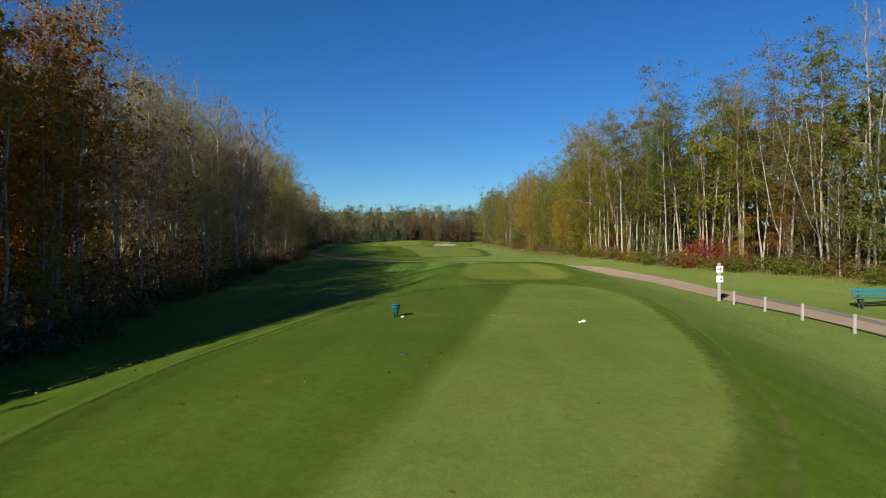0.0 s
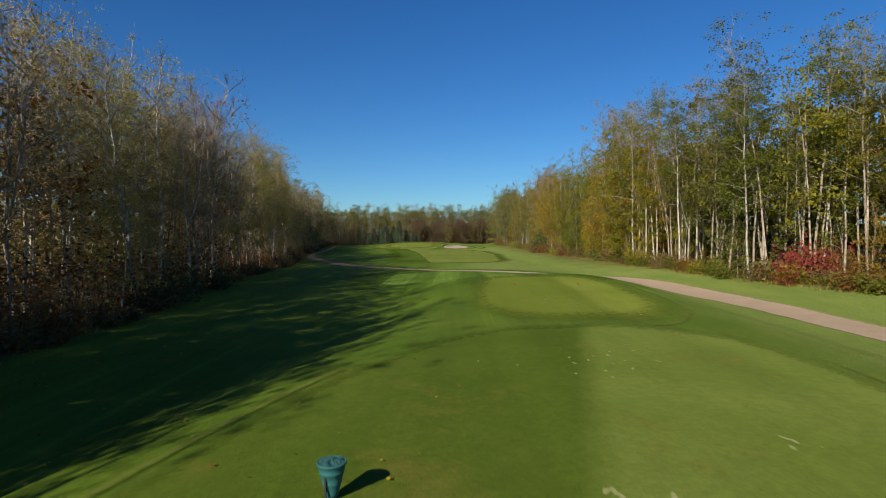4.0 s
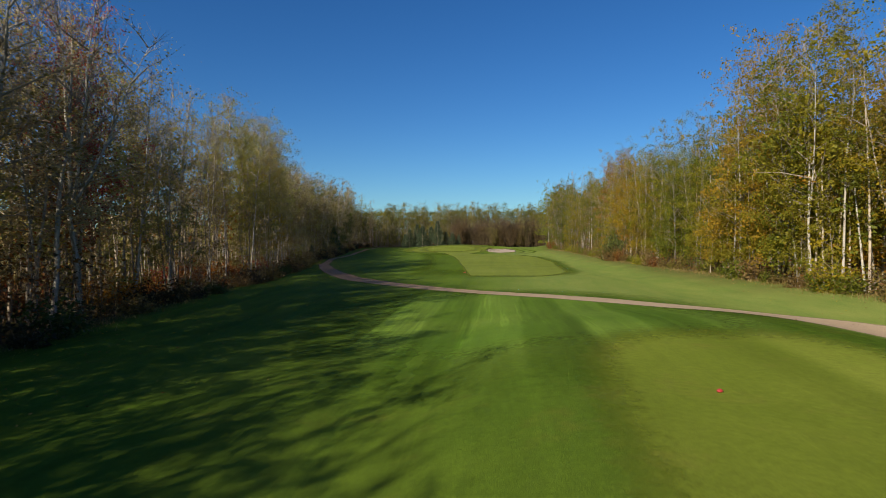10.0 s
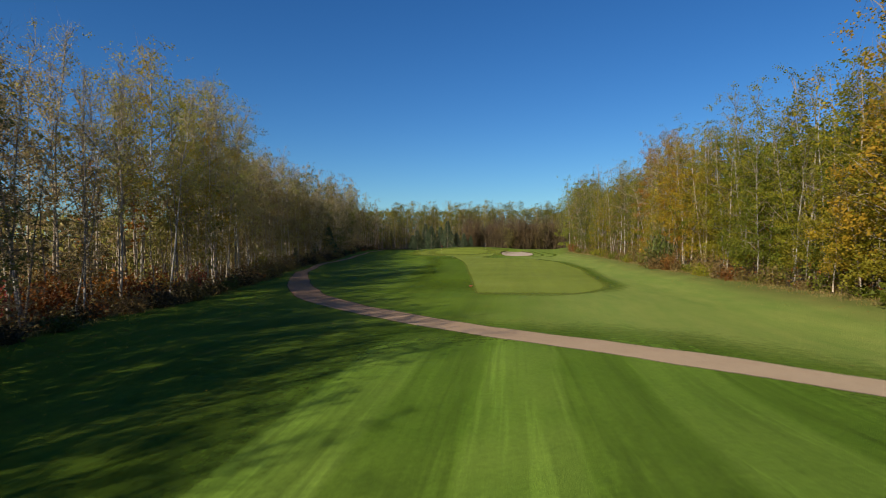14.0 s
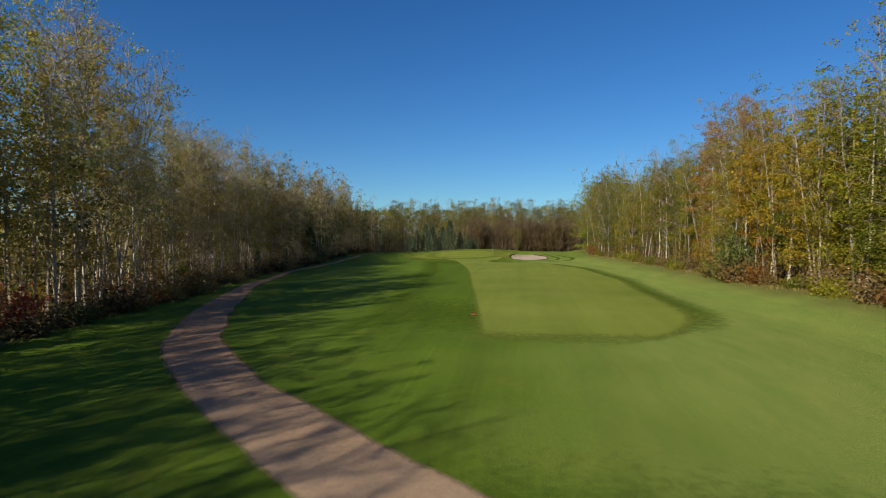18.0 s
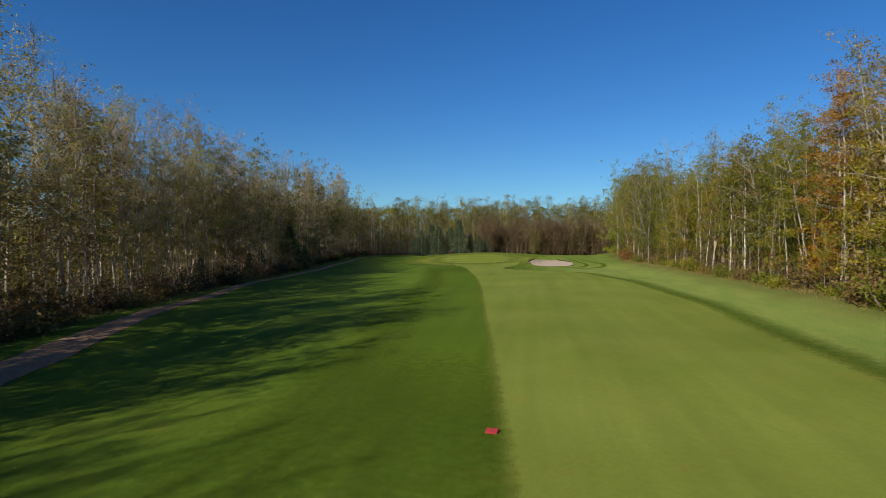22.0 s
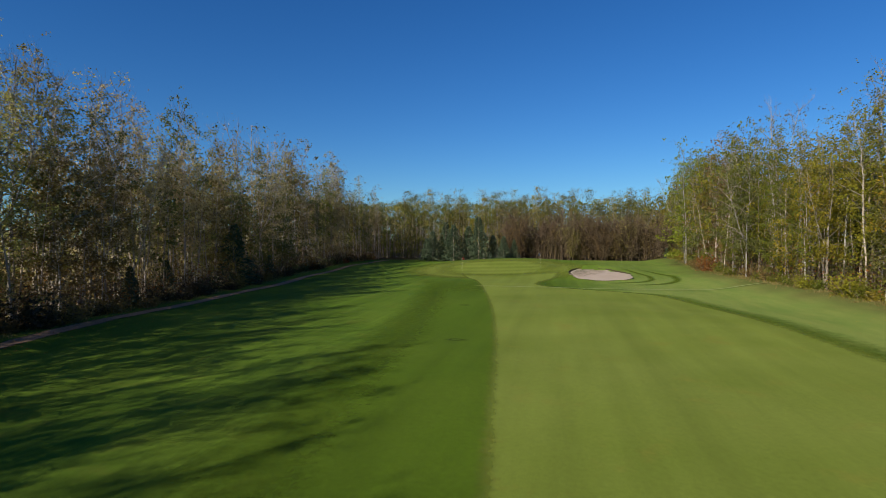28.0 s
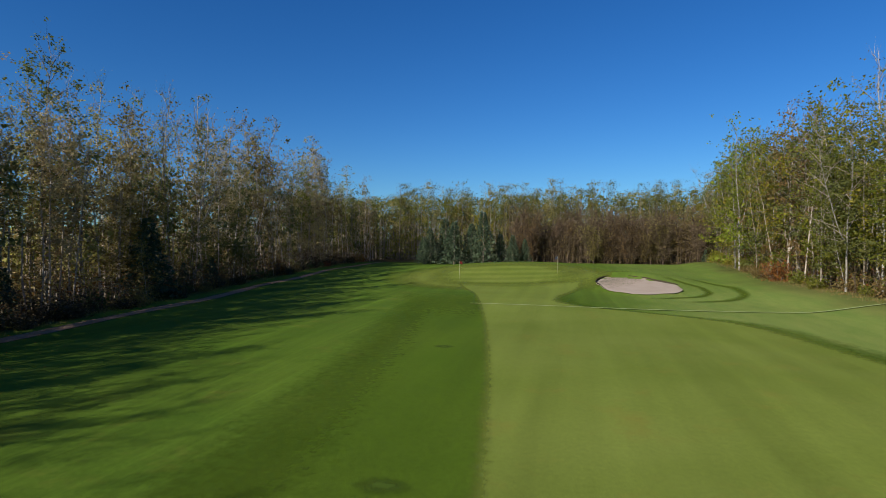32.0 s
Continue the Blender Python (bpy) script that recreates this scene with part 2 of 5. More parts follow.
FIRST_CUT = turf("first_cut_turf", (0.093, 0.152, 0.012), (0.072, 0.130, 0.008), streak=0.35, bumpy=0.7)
APPROACH = turf("approach_turf", (0.142, 0.226, 0.034), (0.086, 0.168, 0.018), stripe=(2.1, 0.03, 0.48, 0.4), streak=0.35, turn=0.03, bumpy=0.7, scuffs=1.0)
LUSH = turf("lush_turf", (0.082, 0.132, 0.016), (0.064, 0.112, 0.014), streak=0.2, bumpy=0.7)
APRON = turf("apron_turf", (0.186, 0.226, 0.038), (0.142, 0.184, 0.026), streak=0.3, bumpy=0.5)
GREEN = turf("green_turf", (0.190, 0.232, 0.040), (0.150, 0.198, 0.028), stripe=(1.8, 1.45, 0.3, 0.0), streak=0.2, bumpy=0.25)
GRAVEL, SAND = gravel_material(), sand_material()
SOIL = plain("dark_cut_turf_soil", (0.045, 0.038, 0.022), 0.95, 0.1, vary=0.35)
CHALK = plain("white_line_paint", (0.27, 0.32, 0.13), 0.9, 0.1)
LEAF = {
    "green": leaf_material("olive_leaves", (0.106, 0.130, 0.013), (0.205, 0.215, 0.028)),
    "grey": leaf_material("grey_green_leaves", (0.108, 0.122, 0.034), (0.192, 0.192, 0.056)),
    "lime": leaf_material("yellow_green_leaves", (0.182, 0.188, 0.015), (0.325, 0.288, 0.030)),
    "yellow": leaf_material("yellow_leaves", (0.280, 0.205, 0.016), (0.440, 0.312, 0.031)),
    "orange": leaf_material("orange_leaves", (0.295, 0.135, 0.016), (0.430, 0.215, 0.030)),
    "rust": leaf_material("rust_leaves", (0.165, 0.068, 0.018), (0.300, 0.125, 0.032)),
    "red": leaf_material("red_leaves", (0.260, 0.050, 0.036), (0.400, 0.110, 0.060)),
    "brown": leaf_material("brown_leaves", (0.150, 0.108, 0.036), (0.275, 0.200, 0.066)),
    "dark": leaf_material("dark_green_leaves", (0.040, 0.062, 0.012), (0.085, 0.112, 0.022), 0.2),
    # brown darkened to carry the shade at the foot of the wood
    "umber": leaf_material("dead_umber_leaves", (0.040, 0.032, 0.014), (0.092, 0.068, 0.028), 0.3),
    "fresh": leaf_material("bright_green_leaves", (0.170, 0.205, 0.018), (0.300, 0.320, 0.036)),
    "tan": leaf_material("tan_autumn_leaves", (0.300, 0.235, 0.110), (0.480, 0.390, 0.190), 0.62),
    "olive": leaf_material("pale_olive_leaves", (0.250, 0.235, 0.058), (0.420, 0.380, 0.105), 0.62),
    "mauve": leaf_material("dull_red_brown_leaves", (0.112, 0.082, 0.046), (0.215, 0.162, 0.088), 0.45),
    "straw": leaf_material("dry_grass_straw", (0.21, 0.165, 0.060), (0.36, 0.285, 0.115), 0.3),
    "needle": leaf_material("blue_green_needles", (0.034, 0.064, 0.030), (0.105, 0.142, 0.080), 0.15),
}
BARK = bark_material("pale_aspen_bark", (0.44, 0.415, 0.36), (0.12, 0.10, 0.075), 0.47)
DULL = bark_material("grey_brown_bark", (0.42, 0.36, 0.285), (0.14, 0.11, 0.082), 0.45)
STEM = bark_material("dark_shrub_bark", (0.125, 0.092, 0.062), (0.055, 0.04, 0.03), 0.5)
TWIG = bark_material("grey_twig_bark", (0.28, 0.24, 0.19), (0.135, 0.11, 0.082), 0.45)


# ---- plan ----
def curve(pts):
    """A smooth function y -> x through plan points (y, x)."""
    ys, xs = np.array([p[0] for p in pts], float), np.array([p[1] for p in pts], float)
    fine = np.arange(ys[0], ys[-1] + 0.5, 0.5)
    vals = np.interp(fine, ys, xs)
    for _ in range(2):
        vals = np.convolve(np.pad(vals, 4, "edge"), np.ones(9) / 9, "valid")
    return lambda y: np.interp(y, fine, vals)


LEFT_EDGE = curve([(-60, -22), (-25, -20), (-8, -17.5), (3, -13.5), (14, -11.4), (25, -13.4), (40, -16), (50, -17.6), (60, -19.2), (75, -21.2), (90, -23), (102, -25.4),
                   (115, -29), (128, -31.8), (142, -34.2), (158, -36.8), (172, -39.5), (190, -43), (215, -46), (235, -44), (260, -44)])
RIGHT_EDGE = curve([(-60, 27), (10, 27), (30, 24), (45, 21), (58, 18.6), (70, 17.4), (85, 17), (100, 16.6), (112, 15.4), (130, 16), (150, 16.4), (170, 15.4), (187, 14.4),
                    (200, 15.4), (220, 17.4), (240, 18.5), (260, 19)])
FAIR_LEFT = curve([(80, -3.4), (89, -3.7), (100, -4.7), (112, -5.9), (124, -7.1), (136, -8.2), (146, -9.4), (158, -11.2), (168, -13), (177, -15), (184, -17.5), (190, -19)])
FAIR_RIGHT = curve([(80, 8), (104, 8), (112, 8.5), (124, 9), (134, 8.7), (144, 7.8), (155, 6.2), (162, 4.9), (165, 2.2), (168, -5.5), (171, -6.6), (176, -6.2), (184, -4.2), (190, -4)])
BACK_EDGE = 231.0


def smooth(a, b, v):
    t = np.clip((v - a) / (b - a), 0, 1)
    return t * t * (3 - 2 * t)


def oblong(x, y, cx, cy, hx, hy, lean, power):
    """1 on the rim of a rounded oblong, less inside."""
    u, v = x - cx - lean * (y - cy), y - cy
    return (np.abs(u / hx) ** power + np.abs(v / hy) ** power) ** (1 / power)


TEE_1 = (1.27, 16.3, 5.9, 14.2, 0.21, 2.6)
TEE_2 = (5.05, 41.5, 4.7, 12.2, 0.06, 3.4)
COLLAR = turf("contour_cut_turf", (0.104, 0.152, 0.012), (0.084, 0.132, 0.009), streak=0.25, bumpy=0.7)
BUNKER = (0.35, 184.4, 3.85, 5.6)


def bunker_rim(a):
    return 1 - 0.10 * np.sin(2 * a + 0.2) + 0.06 * np.sin(3 * a + 2.0) + 0.025 * np.sin(7 * a) + 0.012 * np.sin(13 * a)


def bunker_r(x, y):
    u, v = (x - BUNKER[0]) / BUNKER[2], (y - BUNKER[1]) / BUNKER[3]
    return np.hypot(u, v) / bunker_rim(np.arctan2(v, u))


def gz(x, y):
    """Height of the ground."""
    x, y = np.asarray(x, float), np.asarray(y, float)
    z = 0.42 + 0.07 * np.sin(x * 0.19 + 1.0) * np.cos(y * 0.13) + 0.05 * np.sin(y * 0.31 + x * 0.11)
    re = RIGHT_EDGE(y)
    z = z + 0.75 * smooth(re - 6.5, re + 0.5, x)
    z = z + 0.75 * smooth(165, 235, y)
    z = z + 1.45 * np.exp(-((x + 12) / 17) ** 2 - ((y - 205) / 11) ** 2) + 1.0 * np.exp(-((x - 0.6) / 6.5) ** 2 - ((y - 191.5) / 4.2) ** 2)
    z = z + 0.25 * np.exp(-((x - 4) / 8) ** 2 - ((y - 68) / 9) ** 2)
    for tee, top in ((TEE_1, 1.33), (TEE_2, 1.31)):
        r = oblong(x, y, *tee)
        k = 1 - smooth(0.98, 0.98 + 4.6 / tee[2], r)
        z = z + (top - z) * k
    b = bunker_r(x, y)
    bed = 0.50 + 0.066 * (y - 178)
    return z + (bed - z) * (1 - smooth(0.985, 1.035, b))


# ---- mesh helpers ----
def link_mesh(name, verts, faces, mats, parent=None, label="", smooth_faces=False, index=None):
    """Mesh object from arrays; all faces have the same number of corners."""
    me = bpy.data.meshes.new(name)
    verts, faces = np.asarray(verts, np.float32), np.asarray(faces, np.int32)
    me.vertices.add(len(verts))
    me.vertices.foreach_set("co", verts.ravel())
    k = faces.shape[1]
    me.loops.add(faces.size)
    me.loops.foreach_set("vertex_index", faces.ravel())
    me.polygons.add(len(faces))
    me.polygons.foreach_set("loop_start", np.arange(0, faces.size, k, dtype=np.int32))
    if smooth_faces:
        me.polygons.foreach_set("use_smooth", np.ones(len(faces), bool))
    if index is not None:
        me.polygons.foreach_set("material_index", np.asarray(index, np.int32))
    for m in mats:
        me.materials.append(m)
    me.update(calc_edges=True)
    ob = new(name, me)
    if parent:
        ob.parent = parent
    if label:
        tagged(ob, label)
    return ob


def part(name, bm, mat, parent, label=""):
    me = bpy.data.meshes.new(name)
    bm.to_mesh(me)
    bm.free()
    me.materials.append(mat)
    ob = new(name, me)
    ob.parent = parent
    if label:
        tagged(ob, label)
    return ob


def sheet(name, px, py, lift, mat, label, category, parent=None, rim=None):
    """A quad grid laid over the ground, from 2D arrays of plan places."""
    r, c = px.shape
    v = np.stack([px, py, gz(px, py) + lift], -1).reshape(-1, 3)
    i = np.arange(r * c).reshape(r, c)
    f = np.stack([i[:-1, :-1], i[:-1, 1:], i[1:, 1:], i[1:, :-1]], -1).reshape(-1, 4)
    ob = link_mesh(name, v, f, [mat], parent, smooth_faces=True)
    if rim is not None:
        ob.data.attributes.new("rim", "FLOAT", "POINT").data.foreach_set("value", np.clip(rim, 0, 1).astype(np.float32).ravel())
    return tagged(ob, label, category, kind="structure")


def oblong_sheet(name, spec, scale, lift, mat, label, category, soft=0.7):
    cx, cy, hx, hy, lean, power = spec
    n = 121 if hy > 3 else 41
    a = np.linspace(0, 2 * math.pi, n)
    rim = (np.abs(np.cos(a)) ** power + np.abs(np.sin(a)) ** power) ** (-1 / power)
    rim = rim * (1 + 0.006 * np.sin(9 * a + cx) + 0.004 * np.sin(17 * a))
    s = np.linspace(0.001, scale, 36 if hy > 3 else 10)[:, None]
    v = s * rim * np.sin(a) * hy
    return sheet(name, cx + s * rim * np.cos(a) * hx + lean * v, cy + v, lift, mat, label, category, rim=np.repeat((scale - s) * hx / soft, n, 1))


def tube(pts, radii, sides, base=0):
    """Quads of a tapered tube along pts."""
    pts, radii = np.asarray(pts, float), np.asarray(radii, float)
    d = np.gradient(pts, axis=0)
    d /= np.linalg.norm(d, axis=1)[:, None] + 1e-9
    ref = np.where(np.abs(d[:, 2:3]) > 0.9, np.array([[1.0, 0, 0]]), np.array([[0, 0, 1.0]]))
    u = np.cross(d, ref)
    u /= np.linalg.norm(u, axis=1)[:, None]
    w = np.cross(d, u)
    a = np.arange(sides) * 2 * math.pi / sides
    v = pts[:, None] + radii[:, None, None] * (np.cos(a)[None, :, None] * u[:, None] + np.sin(a)[None, :, None] * w[:, None])
    i = base + np.arange(len(pts) * sides).reshape(len(pts), sides)
    j = np.roll(i, -1, axis=1)
    f = np.stack([i[:-1], j[:-1], j[1:], i[1:]], -1).reshape(-1, 4)
    return v.reshape(-1, 3), f


def gather(pieces):
    vs, fs, n = [], [], 0
    for v, f in pieces:
        vs.append(v)
        fs.append(np.asarray(f) + n)
        n += len(v)
    return np.concatenate(vs), np.concatenate(fs)


def leaves(rng, at, size, flat=0.35, corners=4):
    """Small diamonds (or triangles) of random tilt at the given places."""
    n = len(at)
    d = rng.normal(size=(n, 3))
    d[:, 2] *= 1 - flat
    d /= np.linalg.norm(d, axis=1)[:, None]
    e = np.cross(d, rng.normal(size=(n, 3)))
    e /= np.linalg.norm(e, axis=1)[:, None]
    s = (size * rng.uniform(0.6, 1.35, n))[:, None]
    if corners == 4:
        v = np.stack([at - d * s * 0.5, at + e * s * 0.36, at + d * s * 0.5, at - e * s * 0.36], 1)
    else:
        v = np.stack([at - d * s * 0.55, at + d * s * 0.45 + e * s * 0.4, at + d * s * 0.45 - e * s * 0.4], 1)
    return v.reshape(-1, 3), np.arange(n * corners).reshape(n, corners)


def twigs(rng, start, way, thick):
    """Thin bare twigs, one long sliver each, as quads."""
    side = np.cross(way, rng.normal(size=way.shape))
    side /= np.linalg.norm(side, axis=1)[:, None] + 1e-9
    mid = start + way * 0.55 + side * 0.04
    v = np.stack([start - side * thick, start + side * thick, mid + side * thick * 0.7, start + way], 1)
    return v.reshape(-1, 3), np.arange(len(start) * 4).reshape(-1, 4)


def blades(at, way, half):
    """One thin upright sliver (triangle) for each place."""
    sd = np.stack([-way[:, 1], way[:, 0], 0 * way[:, 0]], -1)
    sd = sd / (np.linalg.norm(sd, axis=1)[:, None] + 1e-6) * half
    return np.stack([at - sd, at + sd, at + way], 1).reshape(-1, 3), np.arange(len(at) * 3).reshape(-1, 3)


# ---- ground, mown areas, path, bunker ----
def ground():
    xs = np.concatenate([[-3000, -1500, -700, -350, -200, -130, -95], np.arange(-75, -28, 1.5), np.arange(-28, 27, 0.9), np.arange(27, 56, 1.5), [65, 95, 130, 200, 350, 700, 1500, 3000]])
    ys = np.concatenate([[-3000, -1500, -700, -350, -180, -100, -70], np.concatenate([np.arange(-50, 0, 1.5), np.arange(0, 232, 0.9)]), np.arange(232, 262, 2), [275, 300, 340, 420, 700, 1500, 3000]])
    px, py = np.meshgrid(xs, ys)
    ob = sheet("ground", px, py, 0, GRASS, "rough green grass, brown leaf litter under the trees", "ground")
    n = np.array([noise.noise((x * 0.35, y * 0.35, 0)) for x, y in zip(px.ravel(), py.ravel())]).reshape(px.shape)
    wild = np.maximum(smooth(-0.8, 0.9, LEFT_EDGE(py) - px + 0.7 * n), smooth(-0.6, 1.0, px - RIGHT_EDGE(py) + 0.7 * n))
    wild = np.maximum(wild, 0.62 * smooth(-4.6, -0.2, px - RIGHT_EDGE(py) + 1.4 * n) * smooth(58, 80, py))
    wild = np.maximum(wild, smooth(-1, 2, py - BACK_EDGE + n))
    dry = 0.85 * smooth(5.5, 9.5, px - 0.1 * (py - 10) + 0.8 * n) * (1 - smooth(60, 75, py)) + 0.85 * smooth(-5, 5, px + 1.6 * n) * smooth(0.5, 3.5, py + 0.9 * px - 71.5 + n) * smooth(57, 62, py) * (1 - 0.5 * smooth(175, 190, py))
    dry = np.maximum(dry, 0.15 * np.exp(-((px - 5.5 + 1.2 * n) / 5.5) ** 2 - ((py - 29.5 + n) / 4.0) ** 2))
    ob.data.attributes.new("dry", "FLOAT", "POINT").data.foreach_set("value", dry.ravel().astype(np.float32))
    a = ob.data.attributes.new("wild", "FLOAT", "POINT")
    a.data.foreach_set("value", wild.ravel().astype(np.float32))


ground()
oblong_sheet("tee_box", TEE_1, 0.985, 0.025, TEE, "raised tee of short striped green turf", "tee")
oblong_sheet("tee_box", TEE_2, 0.985, 0.025, WORN_TEE, "second raised tee of short worn yellowish turf", "tee", 1.6)


def band(name, left, right, y0, y1, step, cols, lift, mat, label, category, nose=4.0, soft=(0.7, 0.9), front=2.2):
    """A mown band between two edges, its near end rounded."""
    ys = np.arange(y0, y1 + 0.01, step)
    k = np.sqrt(np.clip(1 - (1 - np.clip((ys - y0) / nose, 0, 1)) ** 2, 0.0004, 1))
    a, b = left(ys), right(ys)
    mid = a * 0.77 + b * 0.23
    a2, b2 = mid + (a - mid) * np.sqrt(np.clip((ys - y0) / 2.6, 0.001, 1)), mid + (b - mid) * k
    t = 0.5 - 0.5 * np.cos(np.linspace(0, math.pi, cols))
    px = a2[:, None] + (b2 - a2)[:, None] * t
    d = np.minimum(np.minimum((px - a2[:, None]) / soft[0], (b2[:, None] - px) / soft[1]), np.minimum(ys - y0, y1 - ys)[:, None] / front)
    return sheet(name, px, np.repeat(ys[:, None], cols, 1), lift, mat, label, category, rim=d)


oblong_sheet("approach", (0.6, 60.5, 12.5, 18.0, -0.10, 2.4), 1.0, 0.010, APPROACH, "striped mown grass between the tee and the path", "grass", 8.0)
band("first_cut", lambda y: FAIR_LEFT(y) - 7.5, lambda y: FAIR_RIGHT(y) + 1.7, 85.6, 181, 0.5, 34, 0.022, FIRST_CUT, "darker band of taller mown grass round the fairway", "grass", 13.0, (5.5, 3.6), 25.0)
band("fairway", FAIR_LEFT, FAIR_RIGHT, 87.0, 190, 0.5, 34, 0.040, FAIRWAY, "smooth light green mown fairway turf", "fairway", 13.0, (0.7, 1.5), 4.5)
oblong_sheet("apron", (-13.8, 193, 16.0, 15.0, 0.0, 2.2), 1.0, 0.03, APRON, "mown apron of mid green turf round the putting green", "grass", 8.0)
oblong_sheet("putting_green", (-13.6, 194, 11.0, 11.5, 0.0, 2.3), 1.0, 0.055, GREEN, "smooth pale striped putting green on a rise", "green", 6.5)


RIM_TURF = turf("dry_rim_turf", (0.225, 0.255, 0.056), (0.175, 0.216, 0.042), streak=0.2, bumpy=0.7)


def tee_rim(spec, spans, label):
    """A thin pale line of drier turf where the mower turns at the edge of a tee."""
    cx, cy, hx, hy, lean, power = spec
    for a0, a1 in spans:
        a = np.linspace(math.radians(a0), math.radians(a1), 70)
        rim = (np.abs(np.cos(a)) ** power + np.abs(np.sin(a)) ** power) ** (-1 / power) * (1 + 0.006 * np.sin(9 * a + cx) + 0.004 * np.sin(17 * a))
        u = np.linspace(-0.5, 0.5, 7)[:, None]
        k = 0.99 + u * 0.30 / hx
        v = k * rim * np.sin(a) * hy
        ends = np.minimum(np.linspace(0, 1, 70), np.linspace(1, 0, 70)) * 6
        sheet("tee_rim", cx + k * rim * np.cos(a) * hx + lean * v, cy + v, 0.030, RIM_TURF, label, "grass", rim=np.minimum((0.5 - np.abs(u)) * 2.0, ends[None]) * 0.5)


tee_rim(TEE_1, ((-62, 40), (140, 236)), "thin pale line of dry turf along the tee edge")
tee_rim(TEE_2, ((-80, 30),), "pale worn turf along the second tee edge")


def strip(name, pts, width, lift, mat, label, category, ragged=0.08, seed=3, narrow=None):
    """A ribbon along a smooth line through plan points (x, y)."""
    p = np.array(pts, float)
    s = np.concatenate([[0], np.cumsum(np.hypot(*np.diff(p, axis=0).T))])
    t = np.arange(0, s[-1], 0.5)
    c = np.stack([np.interp(t, s, p[:, 0]), np.interp(t, s, p[:, 1])], -1)
    for _ in range(3):
        c = np.stack([np.convolve(np.pad(c[:, i], 5, "reflect", reflect_type="odd"), np.ones(11) / 11, "valid") for i in (0, 1)], -1)
    d = np.gradient(c, axis=0)
    d /= np.linalg.norm(d, axis=1)[:, None]
    nrm = np.stack([d[:, 1], -d[:, 0]], -1)
    rng = np.random.default_rng(seed)
    wob = lambda: np.convolve(rng.normal(0, ragged, len(c) + 4), np.ones(5) / 5, "valid")
    w = np.interp(c[:, 1], [96, 124], [width, narrow or width]) if narrow else np.full(len(c), width)
    lo, hi = -w / 2 + wob(), w / 2 + wob()
    lo, hi = lo - 0.12, hi + 0.12
    u = np.array([0, 0.05, 0.1, 0.3, 0.5, 0.7, 0.9, 0.95, 1])
    off = lo[:, None] + (hi - lo)[:, None] * u
    return sheet(name, c[:, :1] + nrm[:, :1] * off, c[:, 1:] + nrm[:, 1:] * off, lift, mat, label, category, rim=np.minimum(u, 1 - u) * (hi - lo)[:, None] / 0.3)


CART_PATH = [(15.6, -30), (15.6, 0), (15.6, 18), (15.9, 28), (15.9, 40), (15.5, 50), (14.2, 57.0), (12.0, 60.8), (9.0, 63.8), (6.0, 66.0), (4.2, 67.4), (2.0, 69.3), (0.0, 71.2), (-3.4, 74.2), (-5.4, 76.1), (-9.25, 79.9),
             (-13.1, 84.2), (-15.3, 87.4), (-18.3, 93.7), (-21.1, 100.4), (-23.9, 108), (-26.7, 115.5), (-28.2, 122.5), (-30.8, 132), (-34.6, 160), (-38, 180), (-41, 205), (-41, 228)]
path = strip("cart_path", CART_PATH, 2.28, 0.024, GRAVEL, "packed tan gravel cart path with ragged grass edges", "path", 0.12, 3, 1.3)
py = np.array([v.co.y for v in path.data.vertices])
# litter also darkens the gravel for the shade beside the wood
path.data.attributes.new("litter", "FLOAT", "POINT").data.foreach_set("value", (0.92 * smooth(62, 88, py)).astype(np.float32))
strip("painted_line", [(-13.5, 168.1), (-2.5, 167.7), (8.6, 168.4), (15, 169)], 0.03, 0.06, CHALK, "thin faded white line across the fairway turf", "line", 0.01)


def bunker():
    a, s = np.linspace(0, 2 * math.pi, 121), np.linspace(0.001, 1, 16)[:, None]
    r = bunker_rim(a) * s
    sheet("bunker", BUNKER[0] + BUNKER[2] * r * np.cos(a), BUNKER[1] + BUNKER[3] * r * np.sin(a), 0.03, SAND, "raked pale sand bunker set into a grassy bank", "bunker")
    a = np.linspace(math.radians(5), math.radians(215), 90)
    r = bunker_rim(a)
    h = 0.20 * np.sin(np.linspace(0, math.pi, 90)) ** 0.5 + 0.02
    rows = []
    for k, up in ((0.995, -0.05), (1.0, 0.55), (1.012, 1.0), (1.03, 0.85)):
        x, y = BUNKER[0] + BUNKER[2] * r * k * np.cos(a), BUNKER[1] + BUNKER[3] * r * k * np.sin(a)
        rows.append(np.stack([x, y, 0.53 + 0.066 * (y - 178) + h * up + 0.01 * np.sin(a * 60) * up], -1))
    i = np.arange(4 * 90).reshape(4, 90)
    lip = link_mesh("bunker_lip", np.concatenate(rows), np.stack([i[:-1, :-1], i[:-1, 1:], i[1:, 1:], i[1:, :-1]], -1).reshape(-1, 4), [SOIL], smooth_faces=True)
    tagged(lip, "dark cut edge of turf and soil round the bunker", "bunker edge", kind="structure")


bunker()


def contour_cut(gap, width, a0, a1, label):
    """A mown ring at one distance round the bunker."""
    a = np.linspace(math.radians(a0), math.radians(a1), 100)[:, None]
    u = np.linspace(0, 1, 9)[None]
    r = bunker_rim(a) + 0 * u
    d = gap + width * u
    px = BUNKER[0] + (BUNKER[2] * r + d) * np.cos(a)
    py = BUNKER[1] + (BUNKER[3] * r + d) * np.sin(a)
    end = np.minimum(np.linspace(0, 1, 100), np.linspace(1, 0, 100))[:, None] * 8
    sheet("contour_cut", px, py, 0.048, COLLAR, label, "grass", rim=np.minimum(np.minimum(u, 1 - u) * 3.2, end) * 0.42)


